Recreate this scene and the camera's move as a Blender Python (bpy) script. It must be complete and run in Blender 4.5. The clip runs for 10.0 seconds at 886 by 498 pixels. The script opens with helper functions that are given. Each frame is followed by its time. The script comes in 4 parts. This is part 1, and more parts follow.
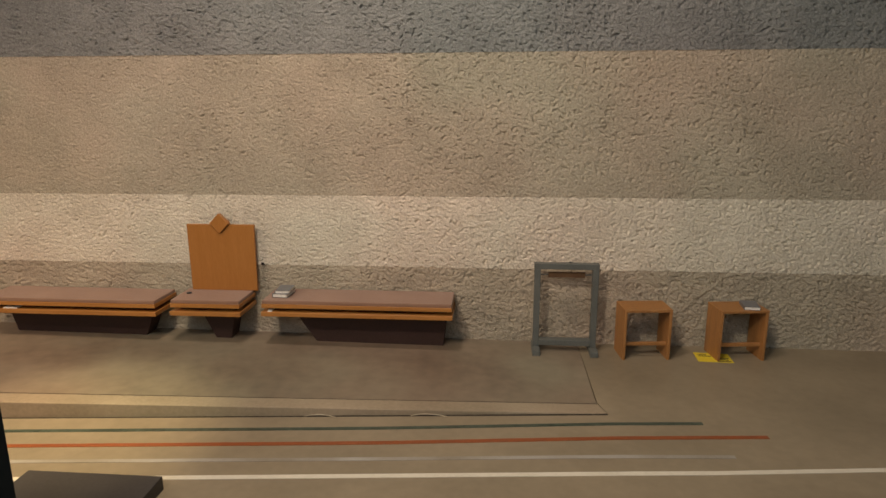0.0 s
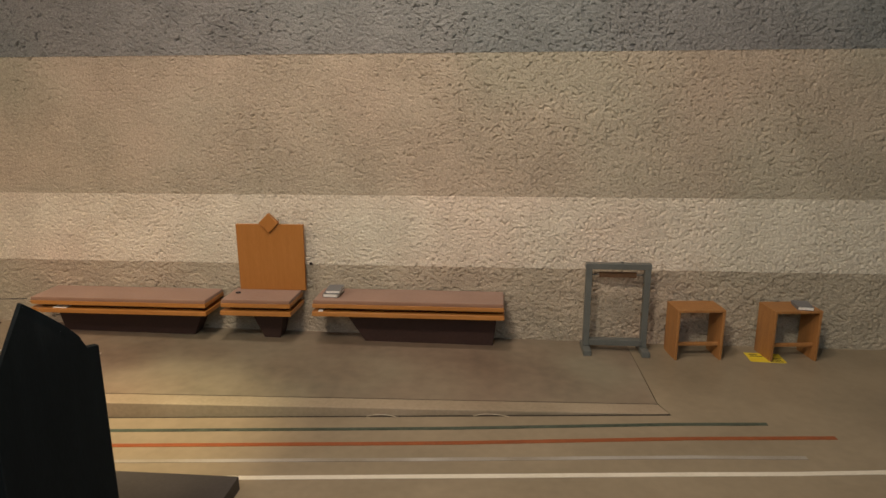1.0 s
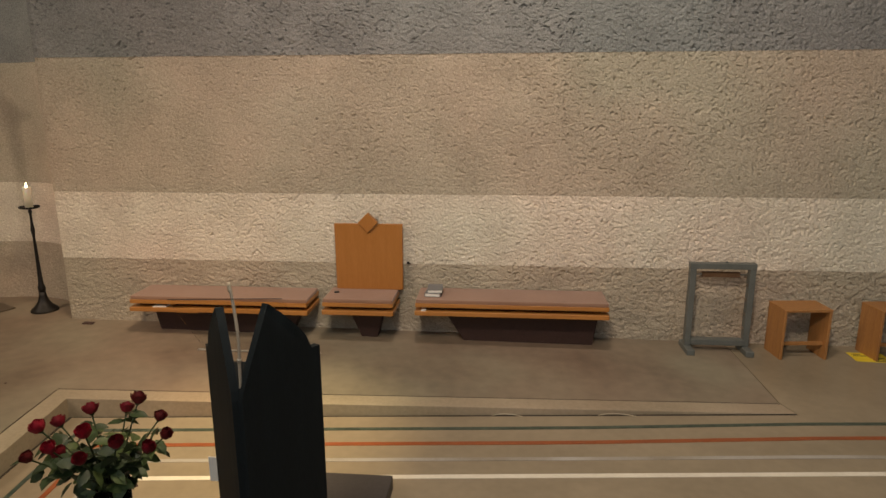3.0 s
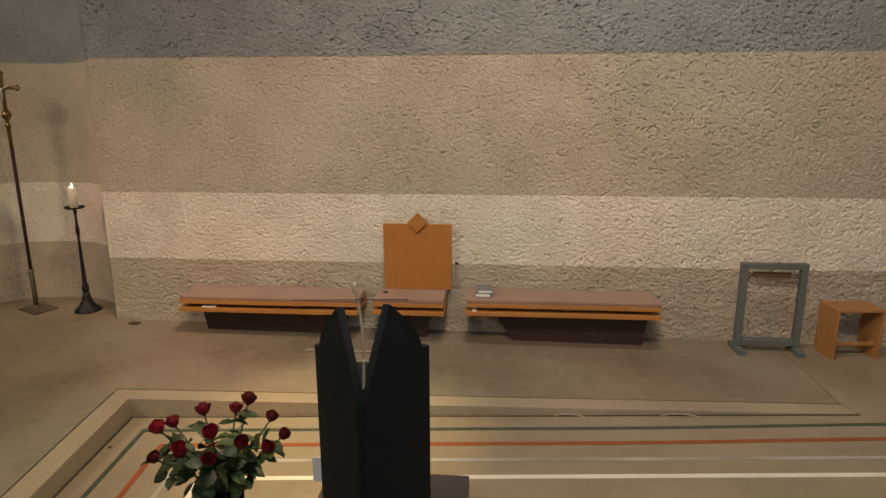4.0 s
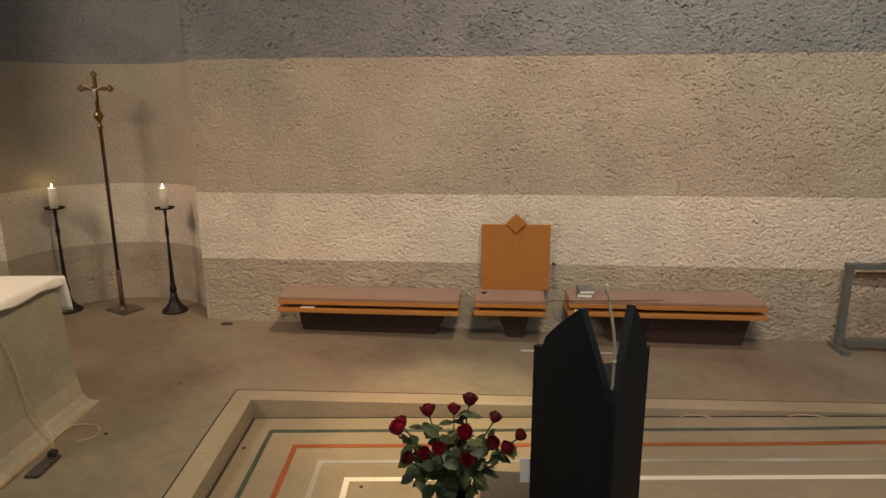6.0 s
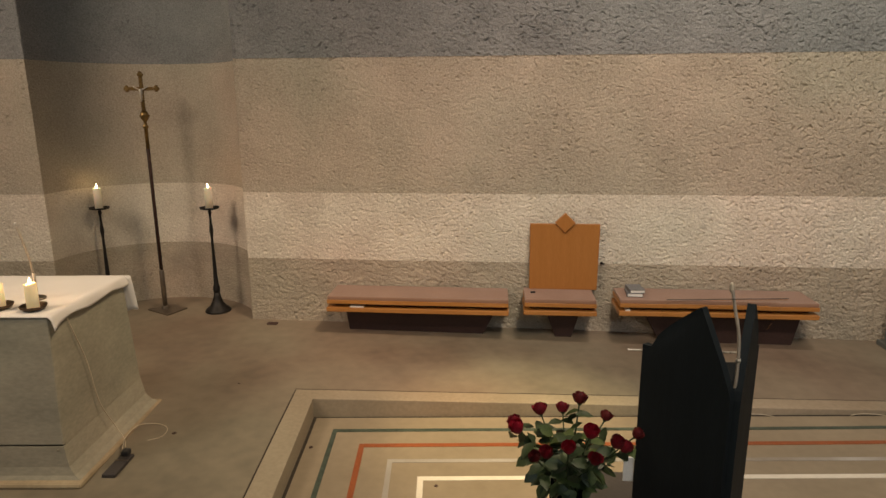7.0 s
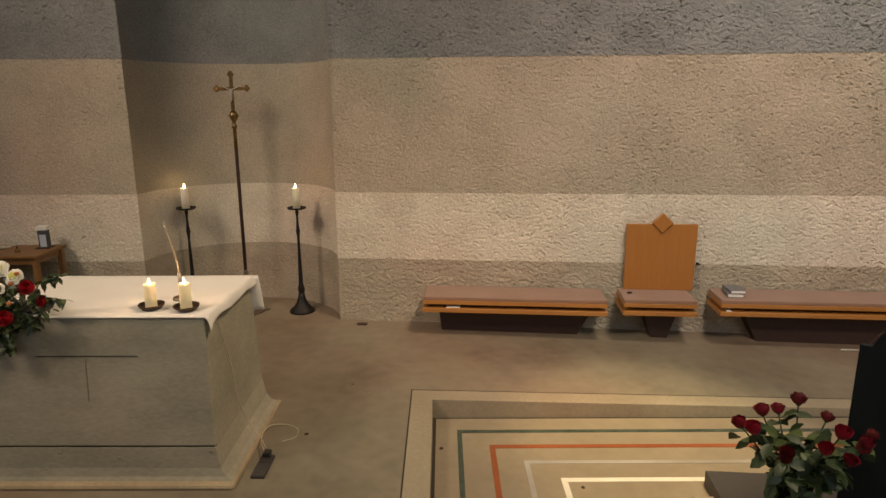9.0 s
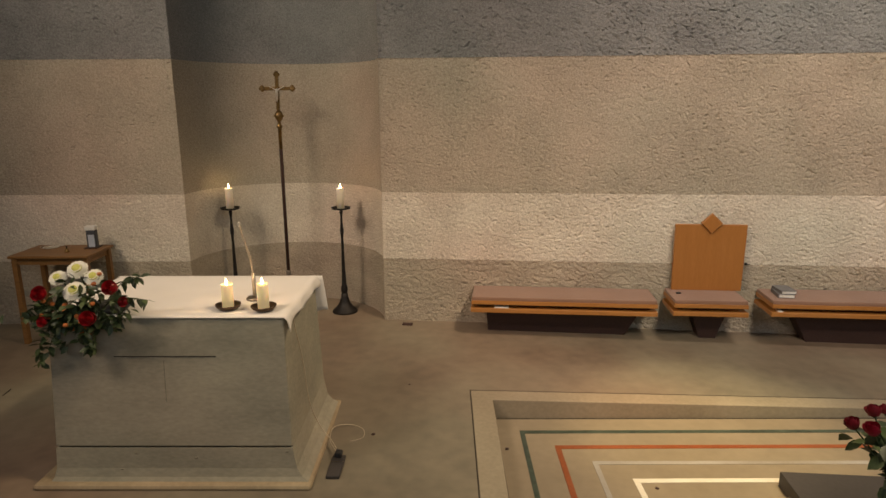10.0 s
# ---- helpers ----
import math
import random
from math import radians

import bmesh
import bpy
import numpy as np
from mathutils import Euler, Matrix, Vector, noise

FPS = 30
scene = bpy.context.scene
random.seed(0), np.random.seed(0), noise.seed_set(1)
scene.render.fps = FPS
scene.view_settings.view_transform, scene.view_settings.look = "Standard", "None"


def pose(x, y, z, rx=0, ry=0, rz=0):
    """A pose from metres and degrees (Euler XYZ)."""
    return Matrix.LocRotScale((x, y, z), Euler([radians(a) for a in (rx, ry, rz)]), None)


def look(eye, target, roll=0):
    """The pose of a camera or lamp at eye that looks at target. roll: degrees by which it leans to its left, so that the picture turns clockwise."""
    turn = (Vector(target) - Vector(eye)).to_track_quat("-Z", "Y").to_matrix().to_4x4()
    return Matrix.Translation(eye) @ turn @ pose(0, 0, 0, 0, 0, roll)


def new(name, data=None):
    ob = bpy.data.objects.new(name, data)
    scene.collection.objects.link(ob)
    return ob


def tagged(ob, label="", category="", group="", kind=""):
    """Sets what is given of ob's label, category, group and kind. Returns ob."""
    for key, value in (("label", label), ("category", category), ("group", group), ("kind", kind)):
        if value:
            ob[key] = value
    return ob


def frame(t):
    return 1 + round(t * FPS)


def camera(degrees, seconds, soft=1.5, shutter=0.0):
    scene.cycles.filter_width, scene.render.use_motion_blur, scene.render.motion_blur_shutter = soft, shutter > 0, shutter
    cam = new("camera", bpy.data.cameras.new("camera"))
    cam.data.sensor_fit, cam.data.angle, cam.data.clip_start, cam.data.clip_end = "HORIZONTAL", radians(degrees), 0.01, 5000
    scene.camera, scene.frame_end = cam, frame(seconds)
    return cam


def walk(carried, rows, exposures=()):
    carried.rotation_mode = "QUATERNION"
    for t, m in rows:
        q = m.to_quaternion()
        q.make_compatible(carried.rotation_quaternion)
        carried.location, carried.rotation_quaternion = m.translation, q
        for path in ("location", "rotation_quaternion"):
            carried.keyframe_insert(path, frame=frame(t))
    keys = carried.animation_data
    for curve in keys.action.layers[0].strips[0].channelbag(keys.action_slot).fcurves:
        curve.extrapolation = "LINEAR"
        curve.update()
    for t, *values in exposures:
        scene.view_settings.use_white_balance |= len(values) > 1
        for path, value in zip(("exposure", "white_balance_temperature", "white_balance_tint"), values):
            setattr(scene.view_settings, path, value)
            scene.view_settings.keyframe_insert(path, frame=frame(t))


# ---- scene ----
cam = camera(70.2, 10.0, soft=1.5, shutter=0.0)
PATH = [
    (0, (0.174, 0.279, 2.108), (0.012, 2.222, 1.661), -0.2),
    (0.5, (-0.043, 0.262, 2.113), (-0.207, 2.204, 1.664), -0.2),
    (1, (-0.259, 0.246, 2.123), (-0.425, 2.187, 1.671), -0.2),
    (1.5, (-0.477, 0.225, 2.127), (-0.645, 2.166, 1.674), -0.2),
    (2, (-0.694, 0.204, 2.129), (-0.864, 2.144, 1.676), -0.2),
    (2.5, (-0.92, 0.184, 2.13), (-1.09, 2.124, 1.676), -0.2),
    (4, (-1.585, 0.122, 2.137), (-1.757, 2.062, 1.682), -0.2),
    (4.5, (-1.811, 0.101, 2.139), (-1.983, 2.041, 1.684), -0.2),
    (5, (-2.036, 0.08, 2.14), (-2.208, 2.02, 1.685), -0.2),
    (5.5, (-2.257, 0.059, 2.143), (-2.43, 1.999, 1.688), -0.2),
    (6.8, (-2.825, 0.018, 2.134), (-3.005, 1.958, 1.683), -0.3),
    (7, (-2.916, 0.003, 2.14), (-3.093, 1.943, 1.686), -0.3),
    (7.5, (-3.135, -0.012, 2.135), (-3.312, 1.928, 1.683), -0.3),
    (8, (-3.349, -0.027, 2.134), (-3.528, 1.913, 1.683), -0.3),
    (8.5, (-3.563, -0.042, 2.136), (-3.745, 1.898, 1.684), -0.3),
    (9, (-3.783, -0.057, 2.133), (-3.964, 1.884, 1.682), -0.3),
    (9.5, (-4.003, -0.074, 2.132), (-4.185, 1.867, 1.682), -0.3),
    (10, (-4.21, -0.091, 2.136), (-4.396, 1.849, 1.685), -0.3),
]
walk(cam, [(t, look(eye, target, roll)) for t, eye, target, roll in PATH])

# ---------------------------------------------------------------- world and lights
world = bpy.data.worlds.new("world")
scene.world = world
world.use_nodes = True
world.node_tree.nodes["Background"].inputs[0].default_value = (0.75, 0.85, 1.0, 1)
world.node_tree.nodes["Background"].inputs[1].default_value = 0.02


def lamp(name, kind, m, watts, colour, **more):
    data = bpy.data.lights.new(name, kind)
    data.energy, data.color = watts, colour
    for key, value in more.items():
        if key == "size":
            data.size = value
        if key == "size_y":
            data.shape, data.size_y = "RECTANGLE", value
        if key == "radius":
            data.shadow_soft_size = value
        if key == "spot":
            data.spot_size = radians(value)
        if key == "blend":
            data.spot_blend = value
    ob = new(name, data)
    ob.matrix_basis = m
    return ob


KEY = (-2.0, -0.5, 5.7)
lamp("key_spot", "SPOT", look(KEY, (2.2, 5.8, 1.5)), 810, (1.0, 0.85, 0.66), radius=0.34, spot=112, blend=1.0)
lamp("chancel_spot", "SPOT", look((-1.3, 3.0, 6.7), (-0.7, 4.9, 0.3)), 600, (1.0, 0.795, 0.63), radius=0.42, spot=115, blend=1.0)
lamp("left_spot", "SPOT", look((-9.0, 0.2, 6.1), (-5.1, 5.5, 1.9)), 1270, (1.0, 0.77, 0.56), radius=1.15, spot=74, blend=1.0)
# Added fill for the altar's right side and floor; no lamp known here.
lamp("altar_side_fill", "SPOT", look((-1.7, 2.5, 6.3), (-5.0, 3.75, 0.2)), 800, (1.0, 0.73, 0.43), radius=0.3, spot=58, blend=1.0)
lamp("pool_spot", "SPOT", look((-2.3, 3.0, 6.4), (-2.72, 3.93, -0.1)), 1500, (1.0, 0.74, 0.36), radius=0.15, spot=22, blend=1.0)
# Added cool fill from the nave side; no window is built there.
lamp("nave_cool_fill", "AREA", look((0, -6.5, 6.6), (-1, 4, 0)), 250, (0.86, 0.93, 1.0), size=12.0, size_y=3.0)
scene.view_settings.exposure = 0.0


# ---------------------------------------------------------------- materials
def material(name):
    m = bpy.data.materials.new(name)
    m.use_nodes = True
    return m, m.node_tree.nodes, m.node_tree.links, m.node_tree.nodes["Principled BSDF"]


def ramp(nodes, stops):
    r = nodes.new("ShaderNodeValToRGB")
    r.color_ramp.elements[0].position, r.color_ramp.elements[0].color = stops[0][0], (*stops[0][1], 1)
    r.color_ramp.elements[1].position, r.color_ramp.elements[1].color = stops[-1][0], (*stops[-1][1], 1)
    for p, c in stops[1:-1]:
        r.color_ramp.elements.new(p).color = (*c, 1)
    return r


def surface(name, dark, light, scale=6.0, fine=60.0, rough=0.7, bump=0.2, metal=0.0, stretch=(1, 1, 1), deep=0.01, mix=0.5, coat=0.0, sheen=0.0, hue=0.0, pit=0.0, gloss=0.5):
    """A material mottled at two scales between two colours, with a fine relief."""
    m, nodes, links, bsdf = material(name)
    co = nodes.new("ShaderNodeTexCoord")
    mp = nodes.new("ShaderNodeMapping")
    mp.inputs["Scale"].default_value = stretch
    links.new(co.outputs["Object"], mp.inputs["Vector"])
    n1, n2 = nodes.new("ShaderNodeTexNoise"), nodes.new("ShaderNodeTexNoise")
    for n, sc, detail in ((n1, scale, 5), (n2, fine, 4)):
        n.inputs["Scale"].default_value, n.inputs["Detail"].default_value = sc, detail
        links.new(mp.outputs["Vector"], n.inputs["Vector"])
    blend = nodes.new("ShaderNodeMix")
    blend.inputs["Factor"].default_value = mix
    links.new(n1.outputs["Fac"], blend.inputs["A"])
    links.new(n2.outputs["Fac"], blend.inputs["B"])
    r = ramp(nodes, [(0.3, dark), (0.7, light)])
    links.new(blend.outputs["Result"], r.inputs["Fac"])
    colour = r.outputs["Color"]
    if hue:
        n3 = nodes.new("ShaderNodeTexNoise")
        n3.inputs["Scale"].default_value, n3.inputs["Detail"].default_value = 0.55, 2
        links.new(co.outputs["Object"], n3.inputs["Vector"])
        tint = ramp(nodes, [(0.38, (1 + hue, 1 - 0.3 * hue, 1 - 0.5 * hue)), (0.62, (1 - hue, 1, 1 - 0.2 * hue))])
        links.new(n3.outputs["Fac"], tint.inputs["Fac"])
        times = nodes.new("ShaderNodeMix")
        times.data_type, times.blend_type = "RGBA", "MULTIPLY"
        times.inputs["Factor"].default_value = 1.0
        links.new(colour, times.inputs["A"])
        links.new(tint.outputs["Color"], times.inputs["B"])
        colour = times.outputs["Result"]
    links.new(colour, bsdf.inputs["Base Color"])
    bp = nodes.new("ShaderNodeBump")
    bp.inputs["Strength"].default_value, bp.inputs["Distance"].default_value = bump, deep
    height = n2.outputs["Fac"]
    if pit:
        cells = nodes.new("ShaderNodeTexVoronoi")
        cells.inputs["Scale"].default_value = pit
        warp = nodes.new("ShaderNodeMix")
        warp.data_type = "VECTOR"
        warp.inputs["Factor"].default_value = 0.02
        links.new(co.outputs["Object"], warp.inputs["A"])
        links.new(n2.outputs["Color"], warp.inputs["B"])
        links.new(warp.outputs["Result"], cells.inputs["Vector"])
        less = nodes.new("ShaderNodeMath")
        less.operation = "SUBTRACT"
        links.new(n2.outputs["Fac"], less.inputs[0])
        links.new(cells.outputs["Distance"], less.inputs[1])
        height = less.outputs["Value"]
    links.new(height, bp.inputs["Height"])
    links.new(bp.outputs["Normal"], bsdf.inputs["Normal"])
    rr = nodes.new("ShaderNodeMapRange")
    rr.inputs["To Min"].default_value, rr.inputs["To Max"].default_value = max(0.02, rough - 0.1), min(1, rough + 0.1)
    links.new(n1.outputs["Fac"], rr.inputs["Value"])
    links.new(rr.outputs["Result"], bsdf.inputs["Roughness"])
    bsdf.inputs["Metallic"].default_value = metal
    bsdf.inputs["Coat Weight"].default_value = coat
    bsdf.inputs["Specular IOR Level"].default_value = gloss
    bsdf.inputs["Sheen Weight"].default_value = sheen
    return m


def glow(name, colour, strength):
    m, nodes, links, bsdf = material(name)
    bsdf.inputs["Base Color"].default_value = (*colour, 1)
    bsdf.inputs["Emission Color"].default_value = (*colour, 1)
    bsdf.inputs["Emission Strength"].default_value = strength
    return m


def glass(name, colour=(1, 1, 1), rough=0.02, ior=1.45):
    m, nodes, links, bsdf = material(name)
    bsdf.inputs["Base Color"].default_value = (*colour, 1)
    bsdf.inputs["Transmission Weight"].default_value = 1.0
    bsdf.inputs["Roughness"].default_value = rough
    bsdf.inputs["IOR"].default_value = ior
    return m


def wax(name, colour, lit):
    m, nodes, links, bsdf = material(name)
    bsdf.inputs["Base Color"].default_value = (*colour, 1)
    bsdf.inputs["Roughness"].default_value = 0.45
    bsdf.inputs["Subsurface Weight"].default_value = 0.6
    bsdf.inputs["Subsurface Radius"].default_value = (0.05, 0.03, 0.015)
    # Weak emission added to stand for flame light passing through the wax.
    bsdf.inputs["Emission Color"].default_value = (1.0, 0.72, 0.35, 1)
    bsdf.inputs["Emission Strength"].default_value = lit
    return m


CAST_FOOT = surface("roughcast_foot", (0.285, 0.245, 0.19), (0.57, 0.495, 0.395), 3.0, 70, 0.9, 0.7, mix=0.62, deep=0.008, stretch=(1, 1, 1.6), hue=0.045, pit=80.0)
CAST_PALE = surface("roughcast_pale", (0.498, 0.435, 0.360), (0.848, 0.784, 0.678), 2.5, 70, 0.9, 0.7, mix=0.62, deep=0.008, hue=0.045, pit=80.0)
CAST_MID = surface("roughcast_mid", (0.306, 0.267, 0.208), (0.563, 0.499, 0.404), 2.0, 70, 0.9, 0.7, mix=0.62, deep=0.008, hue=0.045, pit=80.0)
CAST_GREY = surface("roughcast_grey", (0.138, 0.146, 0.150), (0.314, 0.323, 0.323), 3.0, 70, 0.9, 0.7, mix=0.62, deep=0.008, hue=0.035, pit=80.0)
PLASTER = surface("plaster", (0.42, 0.38, 0.32), (0.52, 0.47, 0.40), 1.5, 30, 0.9, 0.2)
CEILING = surface("ceiling_concrete", (0.25, 0.24, 0.23), (0.33, 0.32, 0.30), 1.0, 20, 0.9, 0.2)
FLOOR = surface("worn_screed", (0.136, 0.113, 0.085), (0.301, 0.245, 0.184), 1.1, 9, 0.50, 0.05, deep=0.003, mix=0.3, hue=0.09)
PITFLOOR = surface("sunken_screed", (0.205, 0.17, 0.118), (0.325, 0.27, 0.19), 1.2, 16, 0.40, 0.03, deep=0.002, mix=0.25)
RIMSTONE = surface("rim_stone", (0.245, 0.20, 0.142), (0.385, 0.325, 0.24), 1.3, 40, 0.6, 0.15, deep=0.004, mix=0.35, hue=0.05)
GREEN = surface("green_inlay", (0.008, 0.022, 0.016), (0.085, 0.115, 0.09), 9, 40, 0.35, 0.05)
ORANGE = surface("orange_inlay", (0.20, 0.052, 0.014), (0.32, 0.092, 0.03), 6, 60, 0.4, 0.05)
SLABSTONE = surface("yellowish_slab", (0.25, 0.20, 0.125), (0.44, 0.365, 0.24), 3.0, 40, 0.7, 0.2, deep=0.004, mix=0.3, hue=0.06)
PALE = surface("pale_grey_inlay", (0.24, 0.215, 0.175), (0.42, 0.41, 0.39), 2.2, 60, 0.35, 0.05, mix=0.2)
WHITE = surface("white_inlay", (0.607, 0.570, 0.478), (0.782, 0.745, 0.653), 4, 60, 0.4, 0.05)
JOINT = surface("dark_joint", (0.02, 0.016, 0.012), (0.05, 0.04, 0.03), 8, 60, 0.95, 0.1)
OAK = surface("honey_oak", (0.345, 0.140, 0.030), (0.42, 0.18, 0.044), 3.0, 24, 0.42, 0.06, stretch=(9, 9, 0.8), deep=0.002, coat=0.1)
DARKOAK = surface("brown_oak", (0.15, 0.075, 0.024), (0.28, 0.145, 0.05), 3.0, 24, 0.45, 0.08, stretch=(1, 8, 8), deep=0.002)
OAKX = surface("honey_oak_lengthwise", (0.32, 0.13, 0.027), (0.48, 0.215, 0.055), 3.0, 24, 0.42, 0.08, stretch=(0.6, 9, 9), deep=0.002, coat=0.1)
STOOLWOOD = surface("stool_spruce", (0.26, 0.115, 0.034), (0.44, 0.215, 0.072), 4.0, 30, 0.5, 0.1, stretch=(9, 9, 1), deep=0.002, coat=0.05)
FELT = surface("brown_felt", (0.225, 0.125, 0.085), (0.325, 0.195, 0.138), 3, 220, 0.95, 0.35, deep=0.003, sheen=0.3)
# Pedestals and spacers: shade under the seats is darkened into this tone.
SHADE_WOOD = surface("dark_wood_with_shade", (0.036, 0.018, 0.015), (0.062, 0.032, 0.027), 5, 60, 0.7, 0.1)
GREYSTEEL = surface("grey_painted_steel", (0.085, 0.095, 0.09), (0.14, 0.15, 0.145), 8, 120, 0.45, 0.1, deep=0.002)
IRON = surface("black_wrought_iron", (0.012, 0.011, 0.011), (0.035, 0.032, 0.03), 12, 120, 0.5, 0.3, metal=0.6, deep=0.003)
BROWN_BAR = surface("brown_bar", (0.11, 0.055, 0.025), (0.22, 0.12, 0.06), 14, 90, 0.8, 0.2, deep=0.002)
STEEL = surface("brushed_steel", (0.20, 0.17, 0.14), (0.32, 0.28, 0.23), 10, 150, 0.4, 0.1, metal=0.9, deep=0.001)
BRASS = surface("aged_brass", (0.14, 0.09, 0.035), (0.30, 0.20, 0.08), 20, 150, 0.35, 0.2, metal=0.9, deep=0.002)
BRONZE = surface("dark_bronze", (0.05, 0.03, 0.016), (0.11, 0.07, 0.04), 20, 120, 0.45, 0.2, metal=0.6, deep=0.002)
SILVER = surface("pale_silver", (0.65, 0.62, 0.55), (0.85, 0.82, 0.75), 20, 150, 0.3, 0.1, metal=0.8, deep=0.001)
BLACKWOOD = surface("black_stained_wood", (0.008, 0.0115, 0.0140), (0.0145, 0.0200, 0.0230), 3, 40, 0.7, 0.1, stretch=(8, 8, 0.6), deep=0.002, gloss=0.15)
PLATE = surface("black_podium", (0.035, 0.032, 0.032), (0.055, 0.05, 0.05), 3, 60, 0.5, 0.05)
ALTARSTONE = surface("altar_limestone", (0.215, 0.215, 0.172), (0.41, 0.39, 0.305), 1.5, 28, 0.8, 0.3, deep=0.004, mix=0.3, stretch=(1, 1, 2.2), hue=0.05)
SEAM = surface("stone_seam", (0.16, 0.145, 0.11), (0.23, 0.21, 0.165), 6, 60, 0.9, 0.1)
LINEN = surface("white_linen", (0.74, 0.72, 0.69), (0.83, 0.81, 0.78), 4, 260, 0.9, 0.2, deep=0.001, sheen=0.2)
PAPER = surface("white_paper", (0.74, 0.73, 0.70), (0.85, 0.84, 0.80), 6, 90, 0.8, 0.05)
COVER = surface("grey_book_cover", (0.14, 0.145, 0.155), (0.20, 0.205, 0.215), 10, 90, 0.6, 0.1)
NAVY = surface("dark_blue_grey_plastic", (0.045, 0.052, 0.065), (0.075, 0.085, 0.10), 10, 90, 0.5, 0.05)
YELLOW = surface("yellow_card", (0.65, 0.50, 0.02), (0.80, 0.64, 0.05), 6, 90, 0.6, 0.05)
INK = surface("black_print", (0.015, 0.015, 0.015), (0.03, 0.03, 0.03), 6, 90, 0.7, 0.0)
PLASTIC = surface("black_plastic", (0.012, 0.013, 0.014), (0.03, 0.03, 0.032), 12, 120, 0.4, 0.05)
CABLE = surface("beige_cable", (0.45, 0.38, 0.28), (0.58, 0.50, 0.38), 12, 120, 0.5, 0.05)
STEM_GREY = surface("microphone_stem", (0.36, 0.31, 0.25), (0.50, 0.44, 0.36), 12, 120, 0.4, 0.05, metal=0.3)
BLUEBOX = surface("pale_blue_label", (0.42, 0.48, 0.58), (0.55, 0.60, 0.68), 12, 120, 0.5, 0.05)
LEAF = surface("rose_leaf", (0.016, 0.030, 0.011), (0.050, 0.080, 0.026), 18, 90, 0.5, 0.2, deep=0.002)
LEAFPALE = surface("pale_leaf", (0.045, 0.075, 0.020), (0.115, 0.155, 0.048), 18, 90, 0.55, 0.2, deep=0.002)
ROSE = surface("red_rose", (0.10, 0.002, 0.008), (0.27, 0.005, 0.018), 30, 120, 0.6, 0.1)
ROSEBRIGHT = surface("bright_red_rose", (0.35, 0.006, 0.016), (0.58, 0.015, 0.035), 30, 120, 0.55, 0.1)
CRIMSON = surface("crimson_rose", (0.20, 0.003, 0.012), (0.40, 0.007, 0.03), 30, 120, 0.6, 0.1)
ROSEDARK = surface("dark_rose", (0.06, 0.002, 0.004), (0.17, 0.008, 0.008), 30, 120, 0.65, 0.1)
MUMWHITE = surface("white_petals", (0.70, 0.69, 0.60), (0.86, 0.85, 0.76), 40, 120, 0.7, 0.1)
MUMHEART = surface("yellow_green_heart", (0.46, 0.48, 0.08), (0.66, 0.66, 0.20), 60, 120, 0.7, 0.2)
BERRY = surface("orange_berry", (0.38, 0.10, 0.02), (0.55, 0.19, 0.05), 40, 120, 0.5, 0.1)
WAXWHITE = wax("white_wax", (0.80, 0.75, 0.66), 0.10)
WAXCREAM = wax("cream_wax", (0.84, 0.72, 0.46), 0.32)
FLAME = glow("candle_flame", (1.0, 0.74, 0.36), 14.0)
CLEAR = glass("clear_glass")
SMOKE = glass("desk_glass", (0.95, 0.96, 0.95), 0.02, 1.015)
VASEGLASS = glass("green_tinted_glass", (0.90, 0.94, 0.90), 0.08, 1.3)


# ---------------------------------------------------------------- mesh helpers
def mesh_object(name, bm, mat, parent=None, label="", smooth=False):
    bmesh.ops.recalc_face_normals(bm, faces=bm.faces)
    data = bpy.data.meshes.new(name)
    bm.to_mesh(data)
    bm.free()
    for m in mat if isinstance(mat, (list, tuple)) else [mat]:
        data.materials.append(m)
    if smooth:
        for p in data.polygons:
            p.use_smooth = True
    ob = new(name, data)
    if parent:
        ob.parent = parent
    if label:
        ob["label"] = label
    return ob


def part(name, bm, mat, parent, label="", smooth=False):
    return mesh_object(name, bm, mat, parent, label, smooth)


def thing(name, m, label, category, group="", kind=""):
    ob = new(name)
    ob.empty_display_size = 0.05
    ob.matrix_basis = m
    return tagged(ob, label, category, group, kind)


def bevel(bm, width, segments=2):
    if width:
        bmesh.ops.bevel(bm, geom=list(bm.edges), offset=width, segments=segments, affect="EDGES", profile=0.5)
    return bm


def box(x0, x1, y0, y1, z0, z1, edge=0.003, segments=2):
    bm = bmesh.new()
    bmesh.ops.create_cube(bm, size=1)
    bmesh.ops.scale(bm, vec=(x1 - x0, y1 - y0, z1 - z0), verts=bm.verts)
    bmesh.ops.translate(bm, vec=((x0 + x1) / 2, (y0 + y1) / 2, (z0 + z1) / 2), verts=bm.verts)
    return bevel(bm, edge, segments)


def prism(outline, z0, z1, edge=0.0):
    """A slab from a plan outline, between two heights."""
    bm = bmesh.new()
    face = bm.faces.new([bm.verts.new((x, y, z0)) for x, y in outline])
    up = bmesh.ops.extrude_face_region(bm, geom=[face])
    bmesh.ops.translate(bm, vec=(0, 0, z1 - z0), verts=[v for v in up["geom"] if isinstance(v, bmesh.types.BMVert)])
    bevel(bm, edge)
    bmesh.ops.triangulate(bm, faces=[f for f in bm.faces if len(f.verts) > 4])
    return bm


